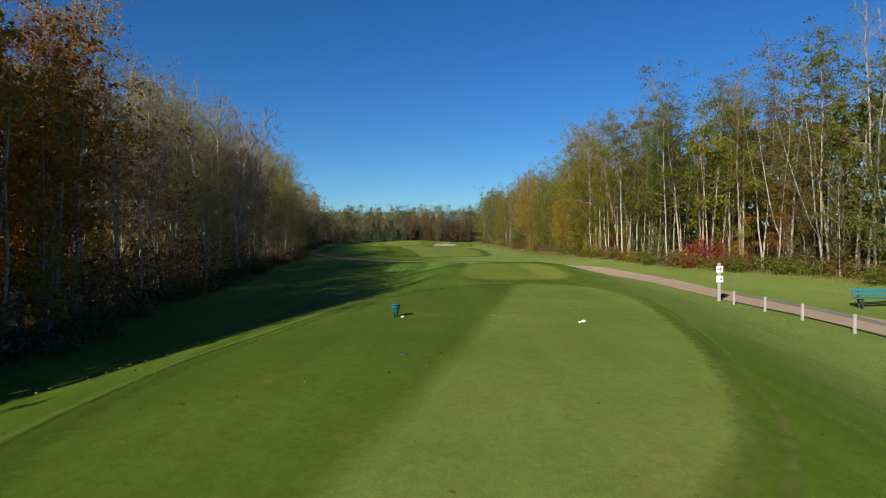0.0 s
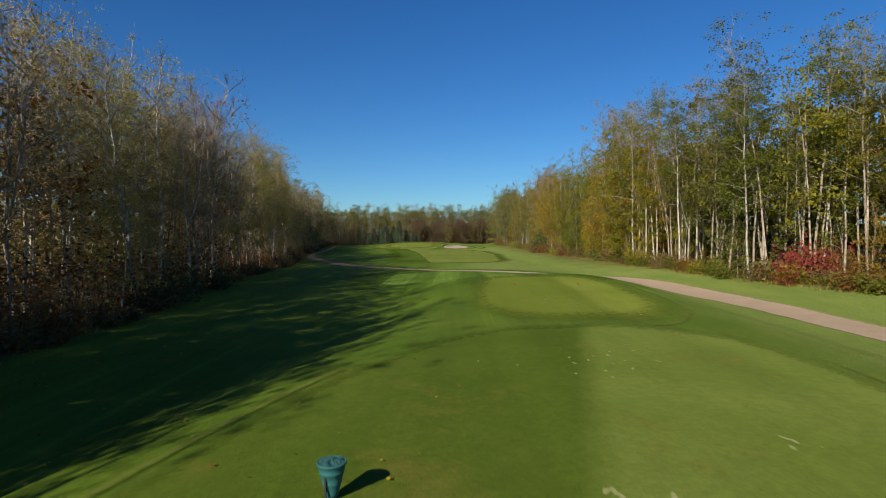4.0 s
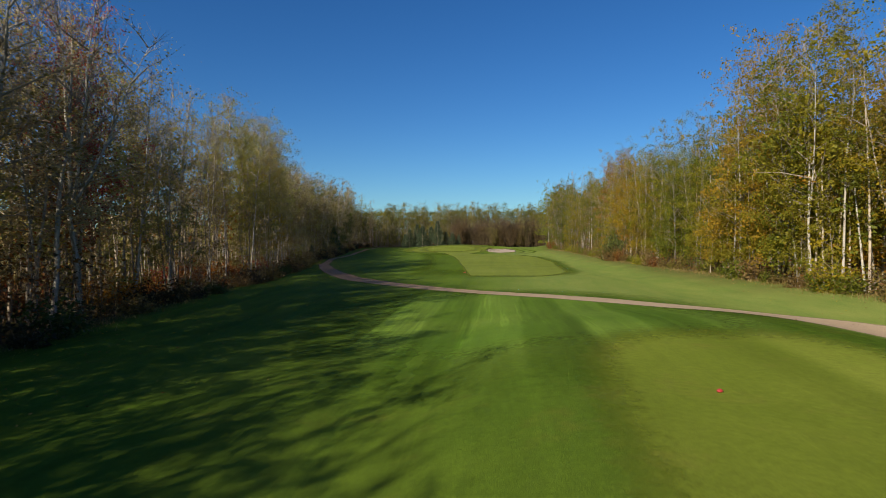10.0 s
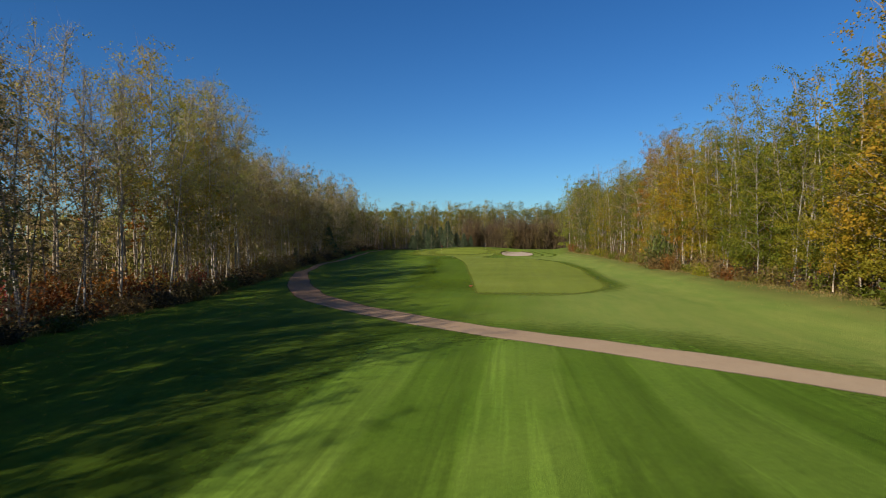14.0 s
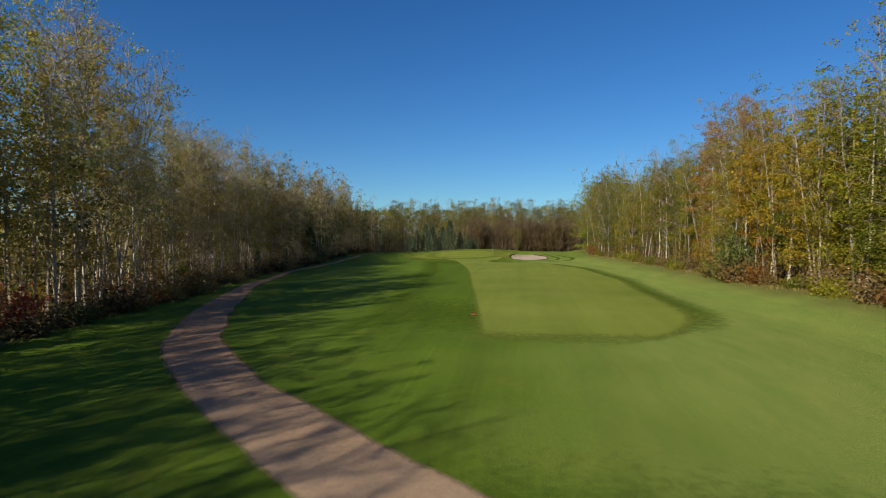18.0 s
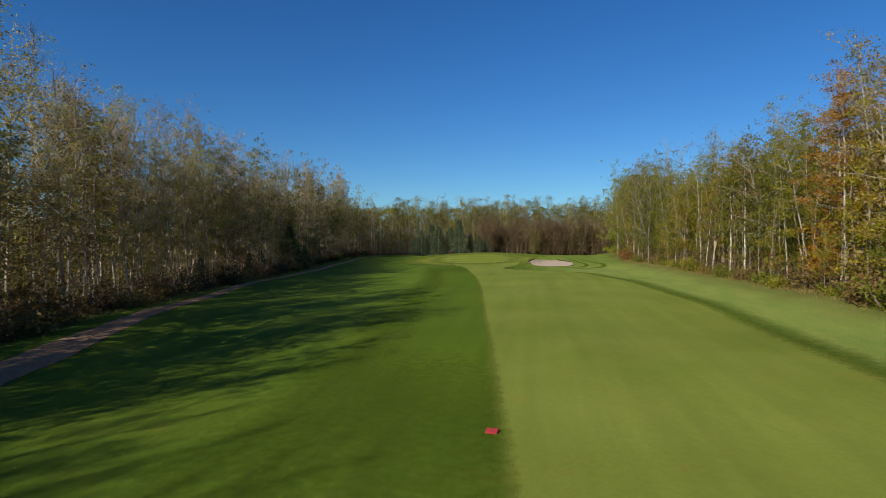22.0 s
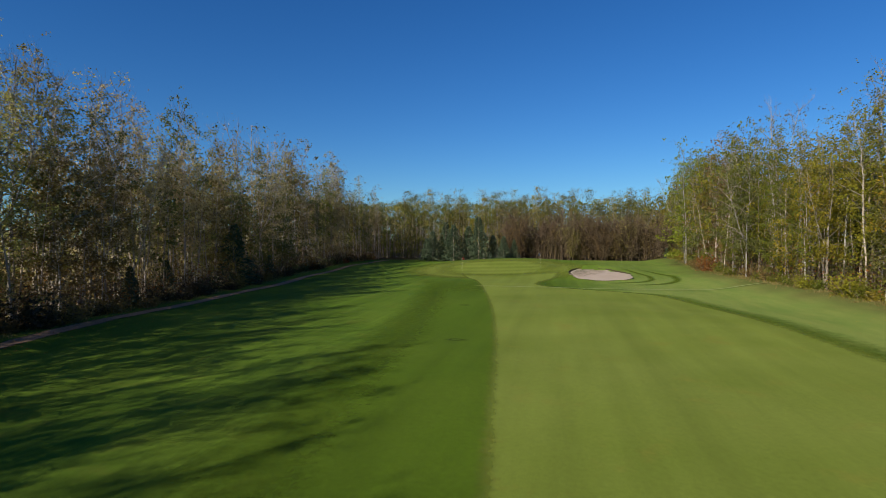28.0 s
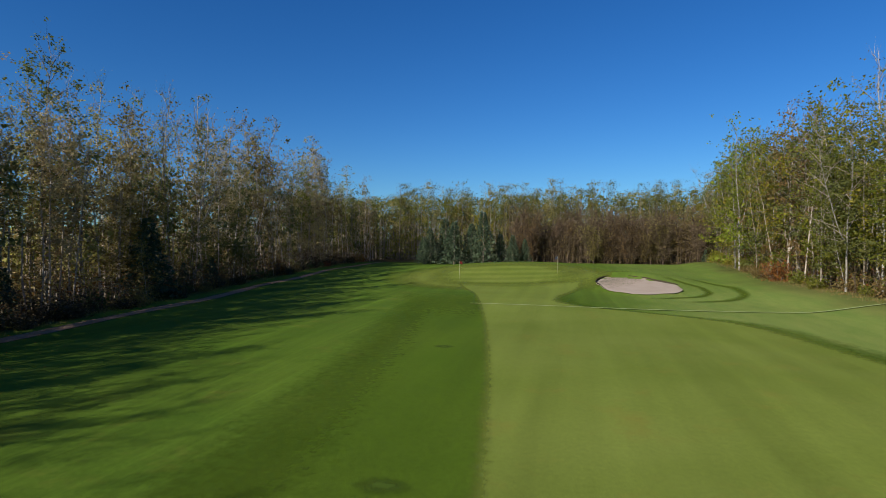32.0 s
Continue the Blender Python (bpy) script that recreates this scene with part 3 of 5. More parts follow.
contour_cut(1.6, 1.3, -95, 60, "darker mown ring curving round the bunker")
contour_cut(4.4, 1.5, -80, 50, "outer mown ring curving past the bunker")
oblong_sheet("lush_patch", (-9.9, 136.8, 0.8, 0.55, 0.0, 2.0), 1.0, 0.028, LUSH, "small patch of darker lush grass", "grass", 0.85)
oblong_sheet("lush_patch", (-11.8, 151.2, 0.7, 0.5, 0.0, 2.0), 1.0, 0.028, LUSH, "small patch of darker lush grass", "grass", 0.85)


# ---- trees ----
def facing_leaves(rng, at, normal, size):
    """One small triangle a leaf, turned roughly the way its sprig faces."""
    n = len(at)
    q = normal + rng.normal(0, 0.55, (n, 3))
    q /= np.linalg.norm(q, axis=1)[:, None] + 1e-9
    d = np.cross(q, rng.normal(size=(n, 3)))
    d /= np.linalg.norm(d, axis=1)[:, None] + 1e-9
    e = np.cross(q, d)
    s = (size * rng.uniform(0.6, 1.4, n))[:, None]
    v = np.stack([at - d * s * 0.55, at + d * s * 0.45 + e * s * 0.45, at + d * s * 0.45 - e * s * 0.45], 1)
    return v.reshape(-1, 3), np.arange(n * 3).reshape(n, 3)


def sprig_leaves(rng, centres, radii, count, size):
    """Leaves gathered in flattened sprigs round the given centres."""
    share = radii ** 2 * rng.uniform(0.5, 1.5, len(radii))
    k = rng.choice(len(centres), count, p=share / share.sum())
    o = rng.normal(size=(count, 3))
    o /= np.linalg.norm(o, axis=1)[:, None]
    o *= (rng.uniform(0, 1, count) ** 0.6 * rng.uniform(0.7, 1.35, count))[:, None]
    at = centres[k] + o * radii[k][:, None] * np.array([1.1, 1.1, 0.78])
    return facing_leaves(rng, at, o * 0.9 + np.array([0, 0, 0.45]), size * (0.60 + 0.60 * np.clip(radii[k] / 0.6, 0, 1.2)))


def aspen(seed, height, crown_from, spread, count, size, limbs, lean=0.04, fine=120, low=0.0, fork=0.0):
    """Trunk, branches and crown meshes of a slim broadleaf tree, as arrays."""
    rng = np.random.default_rng(seed)
    t = np.linspace(0, 1, 15)
    a = rng.uniform(0, 6.28)
    sway = np.cumsum(rng.normal(0, 0.07, (15, 2)), axis=0) * t[:, None] * 1.4
    axis = np.stack([lean * height * t ** 1.3 * math.cos(a) + sway[:, 0], lean * height * t ** 1.3 * math.sin(a) + sway[:, 1], height * t - 0.15], -1)
    rad = (0.0046 * height + 0.010) * (1 - t) ** 0.85 + 0.008
    rad[0] *= 1.35
    trunks, axes = [tube(axis, rad, 7)], [axis]
    if fork:
        k = int(15 * fork)
        b = rng.uniform(0, 6.28)
        u = np.linspace(0, 1, 15 - k)
        out = 0.16 * height * (u ** 0.7)
        top = axis[k] + np.stack([np.cos(b) * out, np.sin(b) * out, (height * 0.94 - axis[k][2]) * u], -1) + np.cumsum(rng.normal(0, 0.05, (15 - k, 3)), axis=0) * u[:, None]
        trunks.append(tube(top, rad[k:] * 0.8, 6))
        axes.append(top)
    wood, spots, size_of, tw_s, tw_w = [], [], [], [], []
    for k in range(limbs):
        ax = axes[k % len(axes)]
        z = ax[:, 2] / height
        h = max(crown_from + (0.98 - crown_from) * ((k + rng.uniform(0, 1)) / limbs) ** 0.9, z[0] + 0.02)
        q = (h - crown_from) / (1 - crown_from)
        base = np.array([np.interp(h, z, ax[:, i]) for i in range(3)])
        az = k * 2.4 + rng.uniform(-0.6, 0.6)
        up = math.radians(rng.uniform(5, 46) + 38 * q)
        ln = spread * (0.30 + 0.70 * math.sin(math.pi * (0.24 + 0.70 * q))) * rng.uniform(0.45, 1.25)
        u = np.linspace(0, 1, 3)[:, None]
        way = np.array([math.cos(az) * math.cos(up), math.sin(az) * math.cos(up), math.sin(up)])
        pts = base + way * ln * u + np.array([0, 0, -0.12 * ln]) * u ** 2 + rng.normal(0, 0.06 * ln, (3, 3)) * u
        r0 = 0.010 + 0.009 * ln
        wood.append(tube(pts, r0 * (1 - u[:, 0]) ** 0.8 + 0.004, 3))
        n = max(2, int(ln / 0.36))
        w = np.concatenate([rng.uniform(0.3, 1.0, n - 1), [1.0]])
        on = np.stack([np.interp(w, u[:, 0], pts[:, i]) for i in range(3)], -1)
        c = on + rng.normal(0, 0.20 + 0.20 * ln, (n, 3)) * np.array([1, 1, 0.9])
        spots.append(c)
        size_of.append(rng.uniform(0.32, 0.85, n) * (1 - 0.4 * q))
        tw_s.append(on - way * 0.15)
        tw_w.append((c - on) + way * 0.15)
        m = max(1, fine // limbs)
        w = rng.uniform(0.15, 1.0, m)
        tw_s.append(np.stack([np.interp(w, u[:, 0], pts[:, i]) for i in range(3)], -1))
        tw_w.append((way * 0.7 + rng.normal(0, 0.45, (m, 3)) + np.array([0, 0, 0.55])) * rng.uniform(0.25, 0.8, m)[:, None])
    n = 7
    h = rng.uniform(max(crown_from, 0.72), 1.0, n)
    spots.append(np.stack([np.interp(h, t, axis[:, i]) for i in range(3)], -1) + rng.normal(0, 0.16, (n, 3)))
    size_of.append(rng.uniform(0.2, 0.4, n))
    n = 10 + fine // 8
    h = rng.uniform(0.70, 1.0, n) ** 0.7
    tw_s.append(np.stack([np.interp(h, t, axis[:, i]) for i in range(3)], -1))
    tw_w.append((rng.normal(0, 0.5, (n, 3)) + np.array([0, 0, 0.9])) * rng.uniform(0.4, 0.9, n)[:, None])
    if low:
        n = int(60 * low)
        th, rr = rng.uniform(0, 6.28, n), spread * np.sqrt(rng.uniform(0.02, 1, n)) * 0.8
        spots.append(np.stack([rr * np.cos(th), rr * np.sin(th), height * rng.uniform(0.07, crown_from + 0.1, n)], -1))
        size_of.append(rng.uniform(0.35, 0.7, n))
    start, way = np.concatenate(tw_s), np.concatenate(tw_w)
    v, f = gather(wood)
    f = np.concatenate([f[:, :3], f[:, [0, 2, 3]]])
    return gather(trunks), gather([(v, f), blades(start, way, 0.0075)]), sprig_leaves(rng, np.concatenate(spots), np.concatenate(size_of), count, size)


def tree_template(spec, bark, leaf, label, category="tree", kind_name="aspen_tree"):
    root = new(kind_name)
    tagged(root, label, category, "trees along the wood edge")
    tr, wd, lv = aspen(**spec)
    link_mesh("trunk", *tr, [bark], root, smooth_faces=True)
    link_mesh("bough", *wd, [TWIG], root)
    crown = link_mesh("crown", *lv, [leaf], root)
    crown.material_slots[0].link = "OBJECT"
    crown.material_slots[0].material = leaf
    return root


SHAPES = {
    "tall": dict(seed=11, height=15.5, crown_from=0.34, spread=2.5, count=5668, size=0.099, limbs=30, lean=0.03),
    "wide": dict(seed=12, height=13.6, crown_from=0.20, spread=2.9, count=7044, size=0.103, limbs=36, lean=0.05, low=0.25, fork=0.30),
    "thin": dict(seed=13, height=16.5, crown_from=0.40, spread=2.1, count=3524, size=0.094, limbs=28, lean=0.05, fine=260),
    "bare": dict(seed=14, height=14.5, crown_from=0.28, spread=2.4, count=1237, size=0.090, limbs=36, lean=0.05, fine=520, fork=0.35),
    "lean": dict(seed=15, height=14.5, crown_from=0.38, spread=2.4, count=4381, size=0.096, limbs=28, lean=0.14, fine=220),
    "young": dict(seed=16, height=8.0, crown_from=0.14, spread=1.8, count=2475, size=0.094, limbs=22, lean=0.08),
    "forked": dict(seed=17, height=16.0, crown_from=0.30, spread=2.6, count=5334, size=0.099, limbs=34, lean=0.07, fine=260, fork=0.25),
    "full": dict(seed=18, height=12.6, crown_from=0.10, spread=2.8, count=7040, size=0.103, limbs=40, lean=0.02, low=0.4),
}
for name in list(SHAPES):
    for suffix, part_of, larger in (("_mid", 0.55, 1.30), ("_far", 0.30, 1.72)):
        s = dict(SHAPES[name])
        s.update(count=int(s["count"] * part_of), size=s["size"] * larger, fine=int(s.get("fine", 120) * part_of))
        SHAPES[name + suffix] = s
    s = dict(SHAPES[name])
    s.update(count=int(s["count"] * 0.80), size=s["size"] * 0.90, fine=int(s.get("fine", 120) * 1.3))
    SHAPES[name + "_open"] = s
LOOKS = {
    "green": "slim aspen with olive green leaves and pale bark", "grey": "tall aspen with sparse grey-green leaves and pale trunk",
    "lime": "aspen with yellow-green autumn leaves", "yellow": "aspen with golden yellow autumn leaves",
    "orange": "aspen with orange autumn leaves", "rust": "poplar with rust-brown autumn leaves", "red": "tree with a red autumn crown", "brown": "nearly bare tree with grey twigs and few brown leaves",
    "fresh": "full aspen with bright yellow-green leaves", "tan": "slender aspen with thin tan autumn leaves", "olive": "slender aspen with thin pale olive leaves",
}
MADE = {}


def plant_tree(shape, leaf, bark, x, y, scale, turn, tilt=(0, 0), sink=0.05):
    ob = set_tree(shape, leaf, bark, x, y, scale, turn, tilt, sink)
    ob.name = "poplar_tree" if x < -8 else "aspen_tree"
    ob["label"] = LOOKS[leaf].replace("aspen", "poplar") if x < -8 else LOOKS[leaf]
    return ob


def set_tree(shape, leaf, bark, x, y, scale, turn, tilt, sink):
    m = Matrix.Translation((x, y, float(gz(x, y)) - sink)) @ Euler((tilt[0], tilt[1], turn)).to_matrix().to_4x4() @ Matrix.Diagonal((scale[0], scale[0], scale[1], 1))
    if y > 182 or y < 4:
        shape = shape + "_far"
    elif y > 138 or y < 14:
        shape = shape + "_mid"
    elif x < -8 and y > 28:
        shape = shape + "_open"
    key = (shape, leaf, bark.name)
    if key not in MADE:
        first = next((o for k, o in MADE.items() if k[0] == shape), None)
        if first is None:
            MADE[key] = tree_template(SHAPES[shape], bark, LEAF[leaf], LOOKS[leaf])
            MADE[key].matrix_basis = m
            return MADE[key]
        ob = copy_thing(first, m)
        for ch in ob.children:
            if ch.name.startswith("crown"):
                ch.material_slots[0].link, ch.material_slots[0].material = "OBJECT", LEAF[leaf]
            if ch.name.startswith("trunk"):
                ch.material_slots[0].link, ch.material_slots[0].material = "OBJECT", bark
        MADE[key] = ob
        ob.matrix_basis = m
        return ob
    ob = copy_thing(MADE[key], Matrix.Identity(4))
    ob.matrix_basis = m
    return ob


def pick(rng, table):
    names = list(table)
    w = np.array([table[k] for k in names], float)
    return names[rng.choice(len(names), p=w / w.sum())]


SHAPE_MIX = {"tall": 3, "wide": 2.0, "thin": 2.6, "bare": 1.6, "lean": 1.4, "young": 2.0, "forked": 2, "full": 0.8}
# colours along each side: far end of the stretch, leaf mix, shape changes, height factor
LEFT_MIX = [
    (2, {"orange": 1, "yellow": 3, "green": 5, "rust": 1}, {"wide": 4, "full": 1.5}, 0.90),
    (14, {"orange": 2, "yellow": 3.5, "green": 4, "rust": 2}, {"wide": 4, "full": 1.5}, 1.1),
    (28, {"orange": 7, "rust": 4, "yellow": 2, "green": 0.6}, {"wide": 5, "full": 3, "young": 0.5}, 0.93),
    (60, {"tan": 4, "olive": 5, "yellow": 1, "brown": 1.5}, {"bare": 3, "thin": 3, "tall": 4, "forked": 4, "wide": 2, "full": 0.2, "young": 1}, 0.99),
    (88, {"grey": 1, "olive": 5, "tan": 4, "brown": 1.5, "yellow": 1}, {"bare": 1.6, "thin": 2.5, "wide": 3, "forked": 3, "full": 1}, 1.07),
    (108, {"olive": 5, "lime": 2, "yellow": 1.5, "tan": 2, "brown": 1}, {"wide": 4, "full": 2, "thin": 1.5, "bare": 0.6}, 1.22),
    (127, {"brown": 2.5, "tan": 4, "grey": 1, "olive": 4, "rust": 0.4}, {"wide": 3, "full": 1.5}, 1.08),
    (165, {"tan": 5, "brown": 3, "grey": 1.0, "olive": 3}, {"bare": 1.5, "thin": 3, "forked": 3, "tall": 4, "wide": 3, "young": 2}, 1.06),
    (300, {"grey": 3, "green": 1.2, "brown": 3, "tan": 2.5, "olive": 2.5}, {"bare": 4, "thin": 4}, 1.30),
]
RIGHT_MIX = [
    (43, {"green": 4, "grey": 4, "lime": 1.5, "brown": 1.0}, {"thin": 7, "tall": 5, "young": 1, "wide": 0.5, "full": 0}, 0.95),
    (60, {"lime": 2, "green": 5, "yellow": 1.0, "grey": 2.5}, {"tall": 5, "thin": 4, "young": 1, "full": 0}, 0.99),
    (68, {"lime": 4, "green": 4, "yellow": 2.0, "grey": 1.5}, {"tall": 5, "thin": 4, "young": 1.5, "full": 0}, 0.93),
    (84, {"yellow": 3.5, "lime": 4, "orange": 1.0, "green": 3.5}, {"tall": 2, "wide": 6, "full": 5, "young": 2.5, "thin": 0.6, "bare": 0.1, "forked": 1.2}, 0.99),
    (110, {"lime": 4, "yellow": 1.8, "green": 5}, {"tall": 2, "wide": 6, "full": 5, "young": 2.5, "thin": 0.6, "bare": 0.3, "forked": 1.2}, 0.94),
    (134, {"orange": 1.6, "yellow": 2.5, "lime": 4, "green": 3.5, "brown": 0.5}, {"tall": 3, "wide": 3.5, "full": 2.5, "young": 2, "bare": 0.8}, 0.92),
    (176, {"green": 5, "lime": 2.5, "yellow": 0.7, "grey": 2.5, "brown": 0.6}, {"tall": 3, "lean": 2, "wide": 3, "full": 2, "young": 1.5, "bare": 0.8}, 0.92),
    (300, {"lime": 2.5, "green": 4.5, "grey": 2.5, "brown": 1}, {"wide": 3, "full": 2}, 1.03),
]


def wood_edge(side, seed, count, y0, y1, back=0.0, taller=1.0):
    rng = np.random.default_rng(seed)
    for k in range(count):
        y = y0 + (y1 - y0) * (k + rng.uniform(0, 1)) / count
        row = k % 3
        off = ((2.0, 3.8, 5.6) if side < 0 else (1.0, 2.4, 4.0))[row] + rng.uniform(-0.5, 1.3) + back
        x = LEFT_EDGE(y) - off if side < 0 else RIGHT_EDGE(y) + off
        far, hues, shapes, tall = next(r for r in (LEFT_MIX if side < 0 else RIGHT_MIX) if y < r[0])
        shape = pick(rng, {**SHAPE_MIX, **shapes})
        leaf = "brown" if shape == "bare" and rng.uniform() < 0.55 else pick(rng, hues)
        pale = rng.uniform() < (0.62 if side > 0 else 0.48 if 28 < y < 100 else 0.25)
        s = ((0.86, 1.0, 1.10) if side > 0 or y > 27 else (0.72, 0.92, 1.08))[row] * tall * taller * rng.uniform(0.84, 1.08) * (14.6 if side < 0 else 16.6) * {"young": 0.62, "full": 0.86, "wide": 0.92}.get(shape, 1.0) / SHAPES[shape]["height"]
        plant_tree(shape, leaf, BARK if pale else DULL, float(x), float(y), (s * rng.uniform(0.85, 1.1), s), rng.uniform(0, 6.28), (rng.normal(0, 0.04), rng.normal(0, 0.04)))


wood_edge(-1, 5, 190, -20, 232)
wood_edge(-1, 15, 18, 14, 62, 4.0, 1.14)
wood_edge(-1, 17, 7, 61, 86, 3.6, 1.08)
wood_edge(-1, 16, 24, 98, 160, 0.5)
wood_edge(1, 6, 178, 8, 240)


def saplings(side, seed, count, y0, y1):
    """Young growth in front of and between the tall trees."""
    rng = np.random.default_rng(seed)
    for k in range(count):
        y = y0 + (y1 - y0) * (k + rng.uniform(0, 1)) / count
        off = rng.uniform(0.6, 3.6)
        x = LEFT_EDGE(y) - off if side < 0 else RIGHT_EDGE(y) + off
        hues = next(r for r in (LEFT_MIX if side < 0 else RIGHT_MIX) if y < r[0])[1]
        s = rng.uniform(0.45, 1.0)
        ob = plant_tree("young", pick(rng, hues), BARK if rng.uniform() < 0.5 else DULL, float(x), float(y), (s * rng.uniform(0.8, 1.1), s), rng.uniform(0, 6.28), (rng.normal(0, 0.07), rng.normal(0, 0.07)))
        ob.name = "sapling"
        tagged(ob, "young slender tree under the taller aspens", "sapling", "saplings at the wood edge")


plant_tree("forked", "red", DULL, -21.4, 59.5, (0.75, 0.98), 1.0)
plant_tree("wide", "red", DULL, -22.2, 60.6, (0.72, 1.16), 2.2)
# stout half-bare poplars with lit grey trunks at the front of the wood
for x, y, s, tilt in ((-17.6, 41.8, 0.96, 0.05), (-18.2, 45.6, 1.02, -0.06), (-18.0, 49.0, 0.94, 0.08), (-19.0, 52.2, 1.05, -0.04), (-19.4, 55.4, 0.98, 0.07), (-20.2, 58.2, 1.04, -0.08)):
    plant_tree("bare", "brown" if tilt < 0 else "tan", BARK, x, y, (1.5 * s, s), x * 5 + y, (tilt * 0.6, tilt))
plant_tree("tall", "orange", DULL, -18.0, 25.4, (0.85, 0.90), 0.4)
# broad-crowned trees in the shaded wood; unseen ones are added to shade the lawn
for x, y, leaf, s in ((-16.8, 9.0, "orange", 1.04), (-17.6, 12.6, "rust", 1.05), (-17.6, 16.6, "orange", 1.02), (-16.2, 5.0, "green", 1.1), (-19.4, 28.2, "yellow", 0.90), (-18.8, 23.4, "orange", 0.92), (-18.6, 35.2, "tan", 1.02), (-19.4, 38.6, "olive", 1.08), (-20.8, 46.0, "olive", 1.12), (-22.6, 51.6, "tan", 1.16), (-23.4, 57.6, "olive", 1.12), (-23.6, 63.0, "olive", 1.12), 
                      (-27.4, 91.4, "olive", 1.26), (-29.0, 88.0, "olive", 1.24), (-32.0, 114.8, "brown", 1.08), (-33.2, 119.0, "olive", 1.08)):
    plant_tree("wide", leaf, DULL, x, y, (s, s), x * 3 + y)
# fuller trees a little inside the edge, whose shade lies across the lawn
for k, (y, leaf) in enumerate(((13.0, "orange"), (16.5, "orange"), (19.5, "orange"), (23.0, "rust"), (26.5, "orange"))):
    s = (1.12, 1.04, 1.10, 1.02)[k % 4]
    plant_tree("wide" if k % 3 else "full", leaf, DULL, float(LEFT_EDGE(y)) - 3.6 - 0.7 * (k % 3), y, (s, s), k * 2.1)
# golden, orange and fresh green crowns that stand out on the sunny side
for x, y, leaf, shape, s in ((18.9, 73.4, "yellow", "wide", 1.22), (19.6, 76.2, "yellow", "wide", 1.28), (18.4, 79.8, "yellow", "wide", 1.24), (18.6, 70.2, "lime", "wide", 1.15), (17.3, 116.8, "orange", "tall", 0.98), (17.9, 120.4, "tan", "wide", 1.12),
                             (17.2, 124.2, "orange", "tall", 0.96), (18.6, 127.0, "tan", "tall", 1.0), (24.4, 39.6, "orange", "young", 0.9), (14.9, 203.0, "fresh", "wide", 1.36), (15.4, 206.4, "fresh", "wide", 1.25)):
    plant_tree(shape, leaf, BARK, x, y, (s * 0.95, s), x * 3 + y)


saplings(-1, 41, 46, 0, 225)
saplings(1, 42, 64, 24, 235)


def deep_woods(name, places, seed, hues, tall, label, foliage=215, pale=0.4, size=0.25, stem=None, low=0.12, puff=(0.4, 1.0)):
    """The trees behind the edge, past counting: trunks, twigs and leaves in one mesh."""
    rng = np.random.default_rng(seed)
    mats = [stem or DULL, BARK, stem or TWIG] + [LEAF[h] for h in hues]
    tri, idx = [], []
    for x, y in places:
        h = tall * rng.uniform(0.74, 1.10)
        t = np.linspace(0, 1, 5)
        ln = rng.normal(0, 0.05 * h, 2)
        ax = np.stack([x + ln[0] * t + rng.normal(0, 0.08, 5), y + ln[1] * t + rng.normal(0, 0.08, 5), float(gz(x, y)) + h * t - 0.1], -1)
        v, f = tube(ax, (0.0058 * h + 0.01) * (1 - t) + 0.010, 4)
        f = np.concatenate([f[:, :3], f[:, [0, 2, 3]]])
        tri.append((v, f)), idx.append(np.full(len(f), int(rng.uniform() < pale)))
        m = 30
        u = low + (1 - low) * rng.uniform(0, 1, m) ** 0.75
        st = np.stack([np.interp(u, t, ax[:, i]) for i in range(3)], -1)
        az = rng.uniform(0, 6.28, m)
        L = (0.3 + 0.7 * np.sin(math.pi * (0.12 + 0.76 * u))) * rng.uniform(0.5, 2.4, m)
        way = np.stack([np.cos(az) * L * 0.9, np.sin(az) * L * 0.9, L * 0.45], -1)
        tri.append(blades(st, way, 0.013)), idx.append(np.full(m, 2))
        m = int(rng.choice([0.25, 0.9, 1.2, 1.6]) * foliage)
        c = (st + way * rng.uniform(0.3, 1.0, (len(st), 1)))[:22]
        tri.append(sprig_leaves(rng, c, rng.uniform(*puff, len(c)), m, size)), idx.append(np.full(m, 3 + rng.integers(0, len(hues))))
    v, f = gather(tri)
    ob = link_mesh(name, v, f, mats, index=np.concatenate(idx))
    return tagged(ob, label, "woods", kind="stuff")


def scatter(seed, n, y0, y1, near, far, side, power=1.3):
    rng = np.random.default_rng(seed)
    ys = rng.uniform(y0, y1, n)
    off = near + (far - near) * rng.uniform(0, 1, n) ** power
    return [(float(LEFT_EDGE(y) - o), float(y)) if side < 0 else (float(RIGHT_EDGE(y) + o), float(y)) for y, o in zip(ys, off)]


LEFT_HUES = [(-50, 6, ["orange", "rust", "rust", "yellow", "green"]), (6, 40, ["orange", "rust", "orange", "yellow", "orange"]), (40, 90, ["olive", "tan", "tan", "orange", "olive"]), (90, 150, ["tan", "olive", "tan", "grey", "brown"]), (150, 246, ["grey", "tan", "brown", "olive"])]
RIGHT_HUES = [(8, 62, ["green", "grey", "lime"]), (62, 112, ["lime", "yellow", "green"]), (112, 180, ["green", "lime", "green", "grey", "yellow"]), (180, 250, ["green", "green", "grey", "lime"])]
for k, (y0, y1, hues) in enumerate(LEFT_HUES):
    many, tall, leafy, size = ((2.4, 12.5, 190, 0.25), (2.2, 11.4, 190, 0.17), (2.0, 11.0, 135, 0.17), (2.6, 11.2, 180, 0.17), (3.0, 12.0, 180, 0.20))[k]
    deep_woods("deep_woods", scatter(50 + k, int((y1 - y0) * many), y0, y1, 1.8, 14.5, -1, 1.2), 60 + k, hues, tall, "dense mixed autumn wood of grey trunks and thin foliage", pale=0.12, foliage=leafy, size=size)
